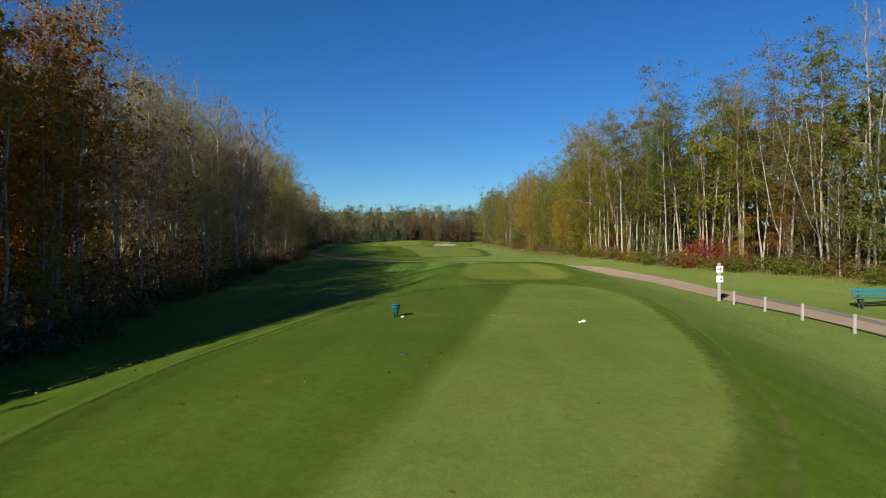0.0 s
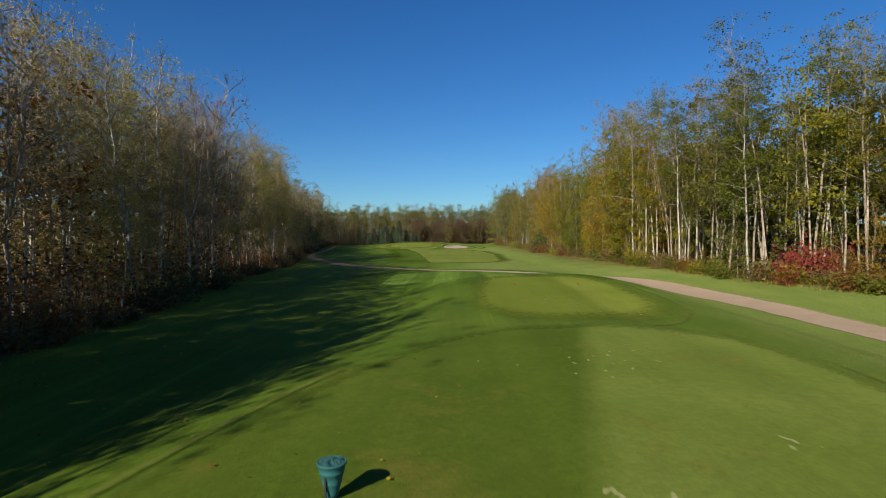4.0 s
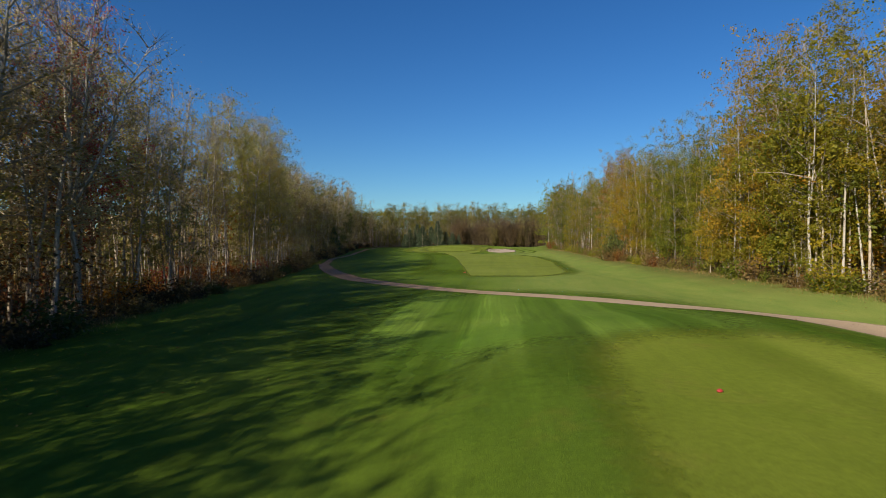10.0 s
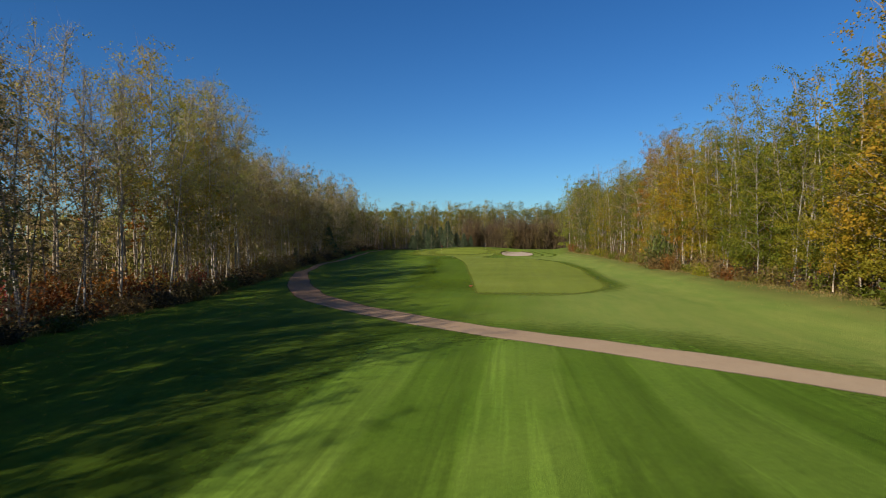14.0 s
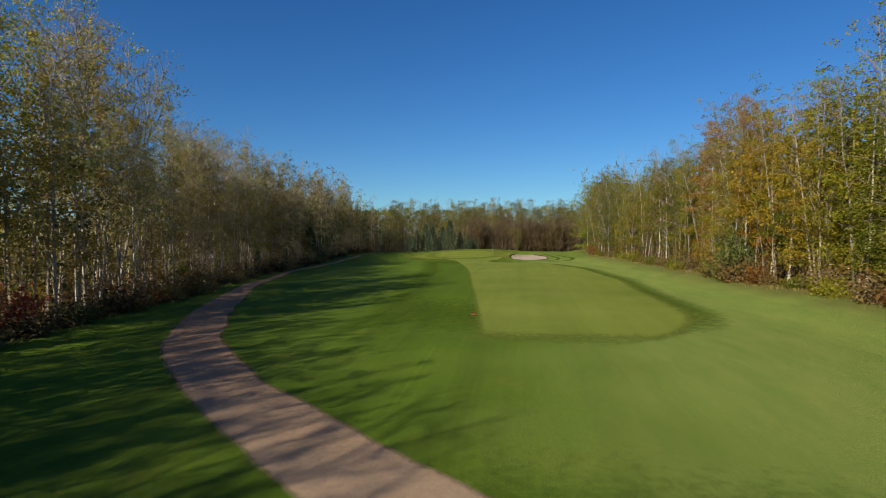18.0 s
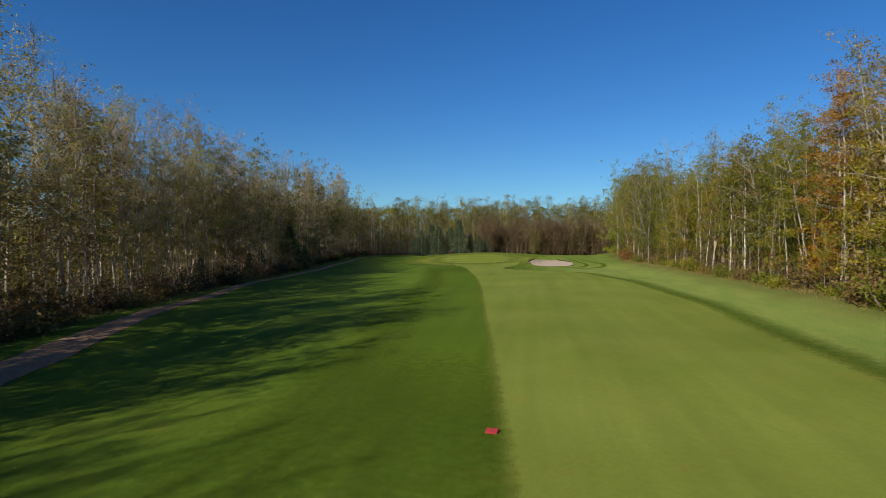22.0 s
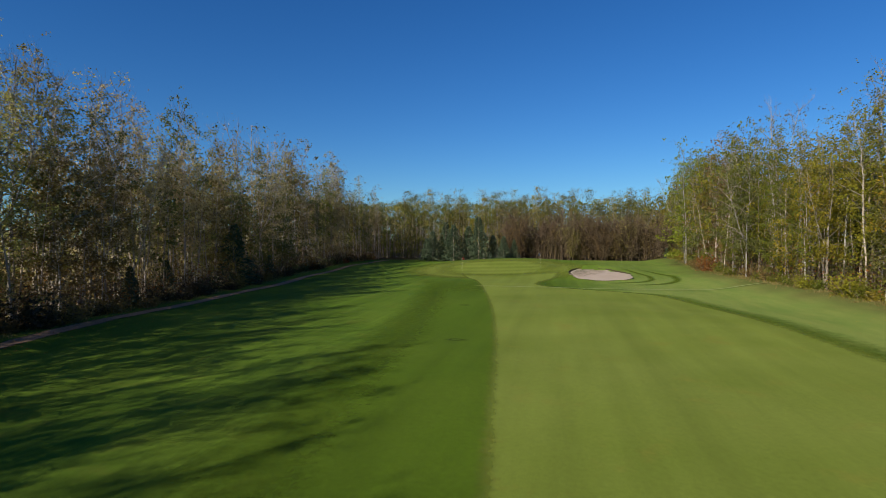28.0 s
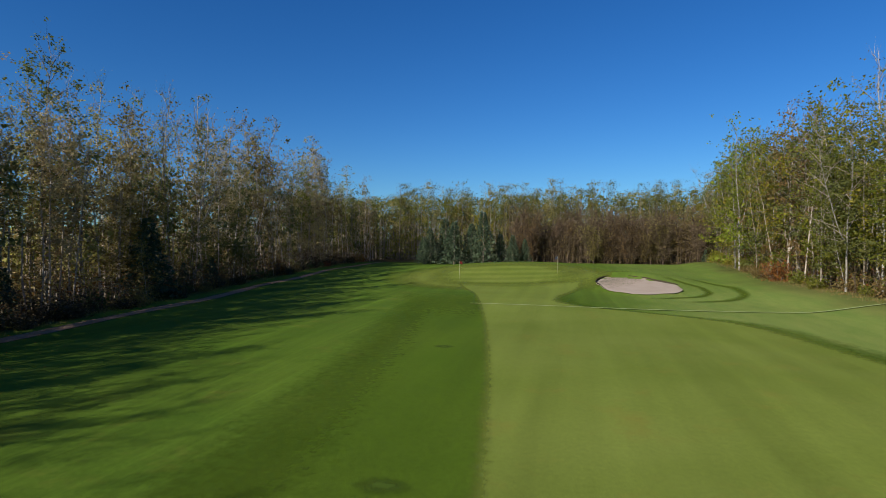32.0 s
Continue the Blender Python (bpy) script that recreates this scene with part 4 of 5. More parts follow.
for k, (y0, y1, hues) in enumerate(RIGHT_HUES):
    deep_woods("deep_woods", scatter(70 + k, int((y1 - y0) * 2.9), y0, y1, 1.8, 24, 1, 1.5), 80 + k, hues, (14.6, 12.8, 13.2, 15.0)[k], "dense aspen wood of pale trunks and yellow-green leaves", pale=0.25, size=0.16, foliage=280, low=0.18)
rng = np.random.default_rng(8)
deep_woods("deep_woods", [(float(rng.uniform(-72, 46)), float(241 + 24 * rng.uniform() ** 1.4)) for _ in range(420)], 33, ["olive", "grey", "lime", "grey", "green"], 15.4,
           "far wall of green and grey aspens behind the green", foliage=520, pale=0.35, size=0.16, stem=TWIG, puff=(0.6, 1.3))


def brush(name, seed, n, side, y0, y1, hues, label, deep=13.0):
    """Undergrowth inside the wood: bare stems and ragged leaves, past counting."""
    rng = np.random.default_rng(seed)
    pl = np.array(scatter(seed, n, y0, y1, 0.6, deep, side, 1.5))
    z = gz(pl[:, 0], pl[:, 1])
    at = np.stack([pl[:, 0], pl[:, 1], z - 0.05], -1)
    h = rng.uniform(0.5, 3.4, n) ** 1.1
    way = np.stack([rng.normal(0, 0.16, n) * h, rng.normal(0, 0.16, n) * h, h], -1)
    tri, idx = [blades(at, way, 0.013)], [np.zeros(n)]
    for k in range(2):
        q = at + way * rng.uniform(0.3, 0.95, (n, 1))
        tri.append(blades(q, rng.normal(0, 0.38, (n, 3)) + np.array([0, 0, 0.28]), 0.008)), idx.append(np.zeros(n))
    for k in range(4):
        q = at + way * rng.uniform(0.15, 1.05, (n, 1)) + rng.normal(0, 0.3, (n, 3))
        q[:, 2] = np.maximum(q[:, 2], z + 0.05)
        tri.append(leaves(rng, q, 0.19, corners=3)), idx.append(1 + rng.integers(0, len(hues), n))
    v, f = gather(tri)
    tagged(link_mesh(name, v, f, [STEM] + [LEAF[h] for h in hues], index=np.concatenate(idx)), label, "undergrowth", kind="stuff")


# umber leaves and dark stems hold the shade below the trees in their colour
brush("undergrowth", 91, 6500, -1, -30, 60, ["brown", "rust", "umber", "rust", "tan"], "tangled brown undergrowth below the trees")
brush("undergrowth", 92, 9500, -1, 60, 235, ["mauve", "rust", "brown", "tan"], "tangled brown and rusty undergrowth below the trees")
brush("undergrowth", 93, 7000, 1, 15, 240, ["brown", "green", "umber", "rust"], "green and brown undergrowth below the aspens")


def thicket(seed, n, places, top, hues, size, label, stem=None):
    """The back of the wood, where stems and leaves close up."""
    rng = np.random.default_rng(seed)
    pl = np.array(places)[::5]
    c = np.stack([pl[:, 0], pl[:, 1], gz(pl[:, 0], pl[:, 1]) + 0.3 + (top - 0.3) * rng.uniform(0, 1, len(pl)) ** 1.05], -1)
    v1, f1 = sprig_leaves(rng, c, rng.uniform(0.6, 1.3, len(c)), n, size)
    base = np.stack([pl[::4, 0], pl[::4, 1], gz(pl[::4, 0], pl[::4, 1])], -1)
    way = np.stack([rng.normal(0, 0.5, len(base)), rng.normal(0, 0.5, len(base)), rng.uniform(0.6 * top, top + 1, len(base))], -1)
    v2, f2 = blades(base, way, 0.05)
    v, f = gather([(v1, f1), (v2, f2)])
    hue = rng.integers(0, len(hues), n)
    tagged(link_mesh("thicket", v, f, [LEAF[h] for h in hues] + [stem or DULL], index=np.concatenate([hue, np.full(len(base), len(hues))])), label, "thicket", kind="stuff")


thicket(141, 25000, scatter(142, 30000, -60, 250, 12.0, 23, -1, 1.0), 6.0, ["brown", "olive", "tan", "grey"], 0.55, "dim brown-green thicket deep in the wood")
# dark and umber hues paint the shaded inside of the wood
thicket(143, 38000, scatter(144, 38000, 5, 255, 8, 25, 1, 1.0), 13.0, ["green", "umber", "dark", "grey"], 0.70, "green thicket deep in the wood, leaves darkened for shade")
rng = np.random.default_rng(145)
thicket(146, 9000, [(float(x), float(y)) for x, y in zip(rng.uniform(-75, 50, 9000), rng.uniform(258, 276, 9000))], 11.0, ["green", "brown", "grey"], 0.75, "dim green thicket behind the far trees")


rng = np.random.default_rng(147)
thicket(148, 50000, [(float(x), float(y)) for x, y in zip(rng.uniform(-70, 46, 50000), 241 + 17 * rng.uniform(0, 1, 50000))], 13.4, ["grey", "olive", "grey", "green"], 0.30, "close grey-green understorey of the far trees", TWIG)

rng = np.random.default_rng(149)
thicket(150, 18000, [(float(x), float(y)) for x, y in zip(rng.uniform(-14, 19.5, 18000), 232 + 7 * rng.uniform(0, 1, 18000))], 5.2, ["brown", "mauve", "mauve", "umber"], 0.18, "close brown-olive brush between the willow shrubs", STEM)


# ---- bushes, tall shrubs, spruces ----
def bush_template(seed, width, height, count, leaf, size=0.13):
    rng = np.random.default_rng(seed)
    root = new("bush")
    stems, spots = [], []
    for k in range(14):
        a, r = rng.uniform(0, 6.28), width * 0.5 * math.sqrt(rng.uniform(0.02, 1))
        u = np.linspace(0, 1, 4)[:, None]
        tip = np.array([r * math.cos(a), r * math.sin(a), height * rng.uniform(0.55, 1.05) * (1 - 0.35 * (2 * r / width) ** 2)])
        pts = np.array([tip[0] * 0.25, tip[1] * 0.25, -0.08]) + (tip - np.array([tip[0] * 0.25, tip[1] * 0.25, 0])) * u + rng.normal(0, 0.05, (4, 3)) * u
        stems.append(tube(pts, 0.012 * (1 - u[:, 0]) + 0.004, 3))
        n = count // 14
        w = rng.uniform(0.1, 1.05, n)
        spots.append(np.stack([np.interp(w, u[:, 0], pts[:, i]) for i in range(3)], -1) + rng.normal(0, 0.11 * width, (n, 3)) * np.array([1, 1, 0.7]))
    at = np.concatenate(spots)
    at[:, 2] = np.maximum(at[:, 2], 0.04)
    link_mesh("stem", *gather(stems), [TWIG], root)
    crown = link_mesh("foliage", *leaves(rng, at, size, corners=3), [leaf], root)
    crown.material_slots[0].link, crown.material_slots[0].material = "OBJECT", leaf
    return root


BUSHES = [bush_template(101, 1.7, 1.0, 500, LEAF["green"], 0.145), bush_template(102, 2.2, 1.4, 640, LEAF["brown"], 0.15), bush_template(103, 1.3, 0.8, 400, LEAF["rust"], 0.14)]
BUSHES.append(bush_template(104, 2.0, 1.25, 950, LEAF["green"], 0.11))
BUSH_LOOKS = {"umber": "leafless-looking bush at the wood edge, its brown darkened for shade", "green": "low green leafy bush at the wood edge", "brown": "brown half-bare bush at the wood edge", "rust": "low rusty orange bush at the wood edge",
              "lime": "yellow-green leafy bush at the wood edge", "red": "scarlet autumn bush at the wood edge", "yellow": "golden yellow bush at the wood edge", "orange": "orange autumn bush at the wood edge", "dark": "tall dense dark green bush at the wood edge"}
USED = set()


def plant_bush(k, leaf, x, y, s, tall=1.0, turn=0.0):
    m = Matrix.Translation((x, y, float(gz(x, y)) - 0.03)) @ pose(0, 0, 0, 0, 0, turn) @ Matrix.Diagonal((s, s, s * tall, 1))
    ob = copy_thing(BUSHES[k], m) if k in USED else BUSHES[k]
    USED.add(k)
    ob.matrix_basis = m
    for ch in ob.children:
        if ch.name.startswith("foliage"):
            ch.material_slots[0].link, ch.material_slots[0].material = "OBJECT", LEAF[leaf]
    return tagged(ob, BUSH_LOOKS[leaf], "bush", "bushes at the wood edge")


def bushes(side, seed, count, y0, y1, hues):
    rng = np.random.default_rng(seed)
    for k in range(count):
        y = y0 + (y1 - y0) * (k + rng.uniform(0, 1)) / count
        off = rng.uniform(-0.5, 1.6)
        x = LEFT_EDGE(y) - off if side < 0 else RIGHT_EDGE(y) + off
        mixed = {"brown": 3, "green": 4.0, "lime": 1.2, "rust": 0.7} if side > 0 and (y < 62 or y > 130) else hues
        plant_bush(3 if side > 0 and y < 75 else int(rng.integers(0, 3)), pick(rng, mixed), float(x), float(y), rng.uniform(0.75, 1.45), rng.uniform(0.75, 1.2), rng.uniform(0, 360))


# umber bushes: shade along the left edge is put into their leaf colour
bushes(-1, 111, 150, -5, 230, {"umber": 5, "brown": 4, "dark": 1, "rust": 0.8})
rng = np.random.default_rng(113)
for k in range(22):
    y = 46 + 44 * (k + rng.uniform(0, 1)) / 22
    plant_bush(3, pick(rng, {"rust": 4, "orange": 2.5, "brown": 2, "red": 0.6}), float(LEFT_EDGE(y) - rng.uniform(2.5, 7)), float(y), rng.uniform(1.1, 1.9), rng.uniform(1.0, 1.7), rng.uniform(0, 360))
bushes(1, 112, 160, 24, 236, {"green": 4, "brown": 4.5, "rust": 0.6, "lime": 1.2})
for x, y, s, tall, leaf in ((21.4, 47.4, 1.3, 1.75, "red"), (22.9, 47.8, 1.45, 1.85, "red"), (24.3, 47.0, 1.4, 1.8, "red"), (25.4, 47.6, 1.2, 1.6, "red"), (20.4, 46.6, 0.9, 1.2, "rust"), (22.2, 45.6, 1.1, 1.0, "brown"),
                            (23.6, 45.0, 1.1, 1.0, "brown"), (24.4, 42.6, 1.2, 1.1, "green"), (24.4, 38.6, 1.3, 1.1, "brown"), (24.8, 35.0, 1.3, 1.1, "brown"), (20.4, 49.5, 1.3, 1.2, "brown"),
                            (17.9, 66.5, 1.3, 1.25, "yellow"), (15.9, 110.4, 1.3, 1.2, "rust"), (15.6, 114.2, 1.7, 1.9, "dark"), (16.8, 115.2, 1.8, 2.1, "dark"), (16.2, 112.6, 1.1, 1.3, "brown")):
    plant_bush(3, leaf, x, y, s, tall, x * 40)


def dry_grass(seed, n, side, y0, y1, near, far, tall, label):
    """Uncut straw-coloured grass where the lawn meets the wood, past counting."""
    rng = np.random.default_rng(seed)
    y = rng.uniform(y0, y1, n)
    y = y + 0.7 * np.sin(y * 3.1) + rng.normal(0, 0.25, n)
    off = rng.normal(near, far, n)
    x = LEFT_EDGE(y) - off if side < 0 else RIGHT_EDGE(y) + off
    h = tall * rng.uniform(0.4, 1.2, n)
    at = np.stack([x, y, gz(x, y) - 0.02], -1)
    way = np.stack([rng.normal(0, 0.35, n) * h, rng.normal(0, 0.35, n) * h, h], -1)
    v, f = blades(at, way, 0.012)
    tagged(link_mesh("dry_grass", v, f, [LEAF["straw"], LEAF["green"], LEAF["brown"]], index=rng.choice(3, n, p=[0.5, 0.25, 0.25])), label, "grass", kind="stuff")


dry_grass(161, 16000, 1, 24, 232, -0.2, 0.55, 0.26, "fringe of dry straw-coloured grass along the aspen wood")
dry_grass(162, 12000, -1, 0, 228, 0.1, 0.5, 0.26, "fringe of dry brown grass along the shaded wood")


def tall_shrub(seed):
    rng = np.random.default_rng(seed)
    root = new("tall_shrub")
    wood, tips, ways = [], [], []
    for k in range(13):
        a, out = rng.uniform(0, 6.28), rng.uniform(0.4, 3.0)
        h = rng.uniform(4.2, 6.4) * (1 - 0.06 * out)
        u = np.linspace(0, 1, 6)[:, None]
        tip = np.array([out * math.cos(a), out * math.sin(a), h])
        pts = tip * np.concatenate([u ** 1.5, u ** 1.5, u], 1) + rng.normal(0, 0.10, (6, 3)) * u
        pts[0, 2] = -0.1
        wood.append(tube(pts, 0.034 * (1 - u[:, 0]) + 0.006, 4))
        n = 40
        w = rng.uniform(0.12, 1, n)
        tips.append(np.stack([np.interp(w, u[:, 0], pts[:, i]) for i in range(3)], -1))
        ways.append(rng.normal(0, 0.55, (n, 3)) + np.array([0.25 * math.cos(a), 0.25 * math.sin(a), 0.5]))
    st, wy = np.concatenate(tips), np.concatenate(ways)
    wood.append(twigs(rng, st, wy, 0.011))
    link_mesh("stem", *gather(wood), [STEM], root)
    at = st[rng.integers(0, len(st), 2500)] + wy[rng.integers(0, len(wy), 2500)] * rng.uniform(0.2, 1.1, (2500, 1))
    crown = link_mesh("foliage", *leaves(rng, at, 0.14, corners=3), [LEAF["brown"]], root)
    crown.material_slots[0].link, crown.material_slots[0].material = "OBJECT", LEAF["brown"]
    return tagged(root, "tall brown half-bare willow shrub with many stems", "shrub", "shrubs behind the green")


SHRUBS = [tall_shrub(121), tall_shrub(122)]
rng = np.random.default_rng(123)
for k in range(44):
    x = -16 + 34 * (k + rng.uniform(0, 1)) / 44
    y = 230.5 + rng.uniform(0, 9)
    s = rng.uniform(1.0, 1.4)
    m = Matrix.Translation((x, y, float(gz(x, y)))) @ pose(0, 0, 0, 0, 0, rng.uniform(0, 360)) @ Matrix.Diagonal((s, s, s * rng.uniform(0.95, 1.5), 1))
    if k < 2:
        ob = SHRUBS[k]
        ob.matrix_basis = m
    else:
        ob = copy_thing(SHRUBS[k % 2], m)
        ob.matrix_basis = m
    if rng.uniform() < 0.6:
        next(c for c in ob.children if c.name.startswith("foliage")).material_slots[0].material = LEAF["mauve" if k % 3 else "olive"]


def spruce():
    rng = np.random.default_rng(131)
    root = new("spruce_tree")
    H = 7.0
    z = np.linspace(-0.1, H, 8)
    link_mesh("trunk", *tube(np.stack([0 * z, 0 * z, z], -1), 0.10 * (1 - z / (H + 0.3)) + 0.008, 6), [DULL], root, smooth_faces=True)
    at, way, sp = [], [], []
    for k in range(150):
        h = 0.35 + (H - 0.5) * (k / 150) ** 0.95
        R = 2.6 * (1 - h / H) ** 0.85 * rng.uniform(0.75, 1.1) + 0.10
        a = k * 2.39996 + rng.uniform(-0.3, 0.3)
        n = int(5 + 11 * R)
        w = rng.uniform(0.08, 1, n) ** 0.8
        q = np.stack([np.cos(a) * R * w, np.sin(a) * R * w, h + 0.10 * R * w - 0.42 * R * w ** 2 + 0.12 * R * w ** 4], -1)
        s = rng.choice([-1, 1], n) * rng.uniform(0.3, 1.0, n) * 0.34 * (1 - 0.6 * w) * min(1, R)
        q = q + np.stack([-np.sin(a) * s, np.cos(a) * s, -0.12 * np.abs(s)], -1)
        at.append(q)
        d = np.stack([np.cos(a) + 0.8 * -np.sin(a) * np.sign(s), np.sin(a) + 0.8 * np.cos(a) * np.sign(s), 0 * s - 0.15], -1)
        way.append(d * rng.uniform(0.14, 0.27, n)[:, None])
    at, way = np.concatenate(at), np.concatenate(way)
    v1, f1 = blades(at, way, 0.07)
    v2, f2 = leaves(rng, at + way * 0.4, 0.25, corners=3)
    link_mesh("needle_crown", *gather([(v1, f1), (v2, f2)]), [LEAF["needle"]], root)
    return tagged(root, "blue-green spruce with drooping boughs to the ground", "spruce", "spruces round the green")


SPRUCES = [(-32.4, 227, 0.80), (-30.4, 224, 0.98), (-28.2, 227, 1.16), (-25.9, 223.5, 1.24), (-23.2, 226, 1.10), (-20.7, 223.8, 1.28), (-18.0, 226.5, 0.90), (-15.6, 224.5, 0.78), (-13.6, 226, 0.62),
           (-40.2, 166, 1.1), (-37.9, 152, 0.5), (-36.3, 146, 0.42), (-42.0, 177, 0.5), (-41.4, 172, 0.42), (-34.4, 133, 0.4), (16.8, 229, 0.36)]
first = spruce()
for k, (x, y, s) in enumerate(SPRUCES):
    m = Matrix.Translation((x, y, float(gz(x, y)) - 0.05)) @ pose(0, 0, 0, 0, 0, k * 77) @ Matrix.Diagonal((0.98 * s, 0.98 * s, 0.90 * s * (1 + 0.09 * (k % 3)), 1))
    ob = first if k == 0 else copy_thing(first, m)
    ob.matrix_basis = m



# ---- tee furniture and course markers ----
def box(bm, size, at=(0, 0, 0), turn=(0, 0, 0), bevel=0.0):
    r = bmesh.ops.create_cube(bm, size=1, matrix=pose(*at, *turn) @ Matrix.Diagonal((*size, 1)))
    if bevel:
        es = list({e for v in r["verts"] for e in v.link_edges})
        bmesh.ops.bevel(bm, geom=es, offset=bevel, segments=2, affect="EDGES", profile=0.5)


def block(name, size, at, mat, parent, label="", turn=(0, 0, 0), bevel=0.006):
    bm = bmesh.new()
    box(bm, size, at, turn, bevel)
    return part(name, bm, mat, parent, label)


def lathe(name, profile, mat, parent, label="", sides=28, at=(0, 0, 0), tilt=(0, 0, 0)):
    bm = bmesh.new()
    ring = [[bm.verts.new(pose(*at, *tilt) @ Vector((r * math.cos(2 * math.pi * k / sides), r * math.sin(2 * math.pi * k / sides), z))) for k in range(sides)] for r, z in profile]
    for a, b in zip(ring, ring[1:]):
        for k in range(sides):
            bm.faces.new((a[k], a[(k + 1) % sides], b[(k + 1) % sides], b[k])).smooth = True
    bm.faces.new(ring[0][::-1])
    bm.faces.new(ring[-1])
    return part(name, bm, mat, parent, label)


TEAL = plain("teal_plastic", (0.022, 0.118, 0.122), 0.6, 0.3)
TEAL_CLOTH = plain("dull_teal_cover", (0.018, 0.075, 0.080), 0.8, 0.2, vary=0.3)
BENCH_TEAL = plain("teal_painted_wood", (0.012, 0.130, 0.135), 0.55, 0.4, scale=9)
DARK = plain("dark_metal", (0.025, 0.025, 0.027), 0.6, 0.4)
POST_WOOD = plain("pale_weathered_wood", (0.36, 0.345, 0.315), 0.85, 0.2, scale=20)
RAIL_WOOD = plain("grey_weathered_plank", (0.20, 0.18, 0.165), 0.9, 0.15, scale=16)
WHITE = plain("white_painted_board", (0.80, 0.80, 0.78), 0.5, 0.4, vary=0.05)
BLACK = plain("black_print", (0.02, 0.02, 0.02), 0.7, 0.2)
RED = plain("red_plastic", (0.32, 0.028, 0.030), 0.5, 0.4, vary=0.1)
YELLOW = plain("pale_yellow_plastic", (0.72, 0.62, 0.36), 0.5, 0.4, vary=0.1)
POLE_WHITE = plain("pale_fibreglass_pole", (0.46, 0.45, 0.32), 0.5, 0.4, vary=0.08)
DIVOT = plain("bare_sandy_divot", (0.26, 0.28, 0.11), 0.95, 0.1, vary=0.3)
SPRINKLER = plain("grey_violet_plastic", (0.085, 0.085, 0.12), 0.6, 0.3)
FLAG_RED = plain("red_flag_cloth", (0.20, 0.035, 0.03), 0.85, 0.15)
FLAG_DARK = plain("dark_flag_cloth", (0.06, 0.07, 0.10), 0.85, 0.15)


def stand(name, x, y, label, category, turn=0.0, group="", lift=0.025):
    root = new(name)
    root.matrix_basis = pose(x, y, float(gz(x, y)) + lift, 0, 0, turn)
    return tagged(root, label, category, group)


def litter_bin():
    r = stand("divot_bucket", -1.53, 17.68, "tapered teal plastic bucket of divot sand on a dark stake", "bucket")
    lathe("tub", [(0.062, 0.03), (0.072, 0.06), (0.100, 0.17), (0.104, 0.175), (0.108, 0.19), (0.106, 0.20), (0.130, 0.29), (0.137, 0.295), (0.140, 0.31), (0.137, 0.32), (0.152, 0.385), (0.164, 0.39), (0.165, 0.41), (0.155, 0.413), (0.148, 0.40)], TEAL, r)
    bm = bmesh.new()
    rings = [[bm.verts.new((q * math.cos(k * math.pi / 12), q * math.sin(k * math.pi / 12), 0.405 + 0.022 * (1 - (q / 0.15) ** 2) + 0.012 * math.sin(5 * k + 40 * q))) for k in range(24)] for q in (0.15, 0.11, 0.07, 0.02)]
    for a, b in zip(rings, rings[1:]):
        for k in range(24):
            bm.faces.new((a[k], a[(k + 1) % 24], b[(k + 1) % 24], b[k]))
    bm.faces.new(rings[-1])
    part("cover", bm, TEAL_CLOTH, r, "sagging dull teal cover over the bucket")
    block("stake", (0.024, 0.024, 0.36), (-0.045, -0.115, 0.13), DARK, r)
    block("bracket", (0.03, 0.06, 0.03), (-0.045, -0.095, 0.24), DARK, r)
    lathe("foot", [(0.046, -0.03), (0.056, 0.0), (0.056, 0.032)], DARK, r, sides=14)


litter_bin()


def tee_marker(x, y, body, cap, label, s=1.0):
    r = stand("tee_marker", x, y, label, "tee marker", 25, "tee markers")
    bm = bmesh.new()
    bmesh.ops.create_uvsphere(bm, u_segments=20, v_segments=12, radius=1, matrix=pose(0, 0, 0.044 * s) @ Matrix.Diagonal((0.092 * s, 0.070 * s, 0.048 * s, 1)))
    for f in bm.faces:
        f.smooth = True
    part("body", bm, body, r)
    lathe("cap", [(0.030 * s, 0.086 * s), (0.034 * s, 0.090 * s), (0.026 * s, 0.099 * s)], cap, r, sides=14)
    block("spike", (0.012, 0.012, 0.08), (0, 0, -0.02), DARK, r)


tee_marker(-1.28, 17.45, WHITE, WHITE, "round white tee marker beside the bucket on the turf", 0.7)
tee_marker(4.08, 16.2, WHITE, WHITE, "round white tee marker on the turf", 0.85)
tee_marker(3.96, 16.13, WHITE, WHITE, "small white tee marker on the turf", 0.6)
tee_marker(7.12, 44.45, RED, YELLOW, "red tee marker with a pale yellow cap", 0.85)
tee_marker(3.41, 44.6, RED, RED, "small red tee marker on the turf", 0.7)


def yard_plate():
    r = stand("distance_plate", -4.3, 96.4, "square red distance plate lying tilted in the turf", "marker", -8, lift=0.04)
    block("plate", (0.27, 0.24, 0.022), (0, 0, 0.02), RED, r, "", (9, 0, 0), 0.005)
    block("rib", (0.20, 0.05, 0.02), (0, 0.06, 0.02), RED, r)
    block("spike", (0.015, 0.015, 0.14), (0, 0, -0.02), DARK, r)


yard_plate()


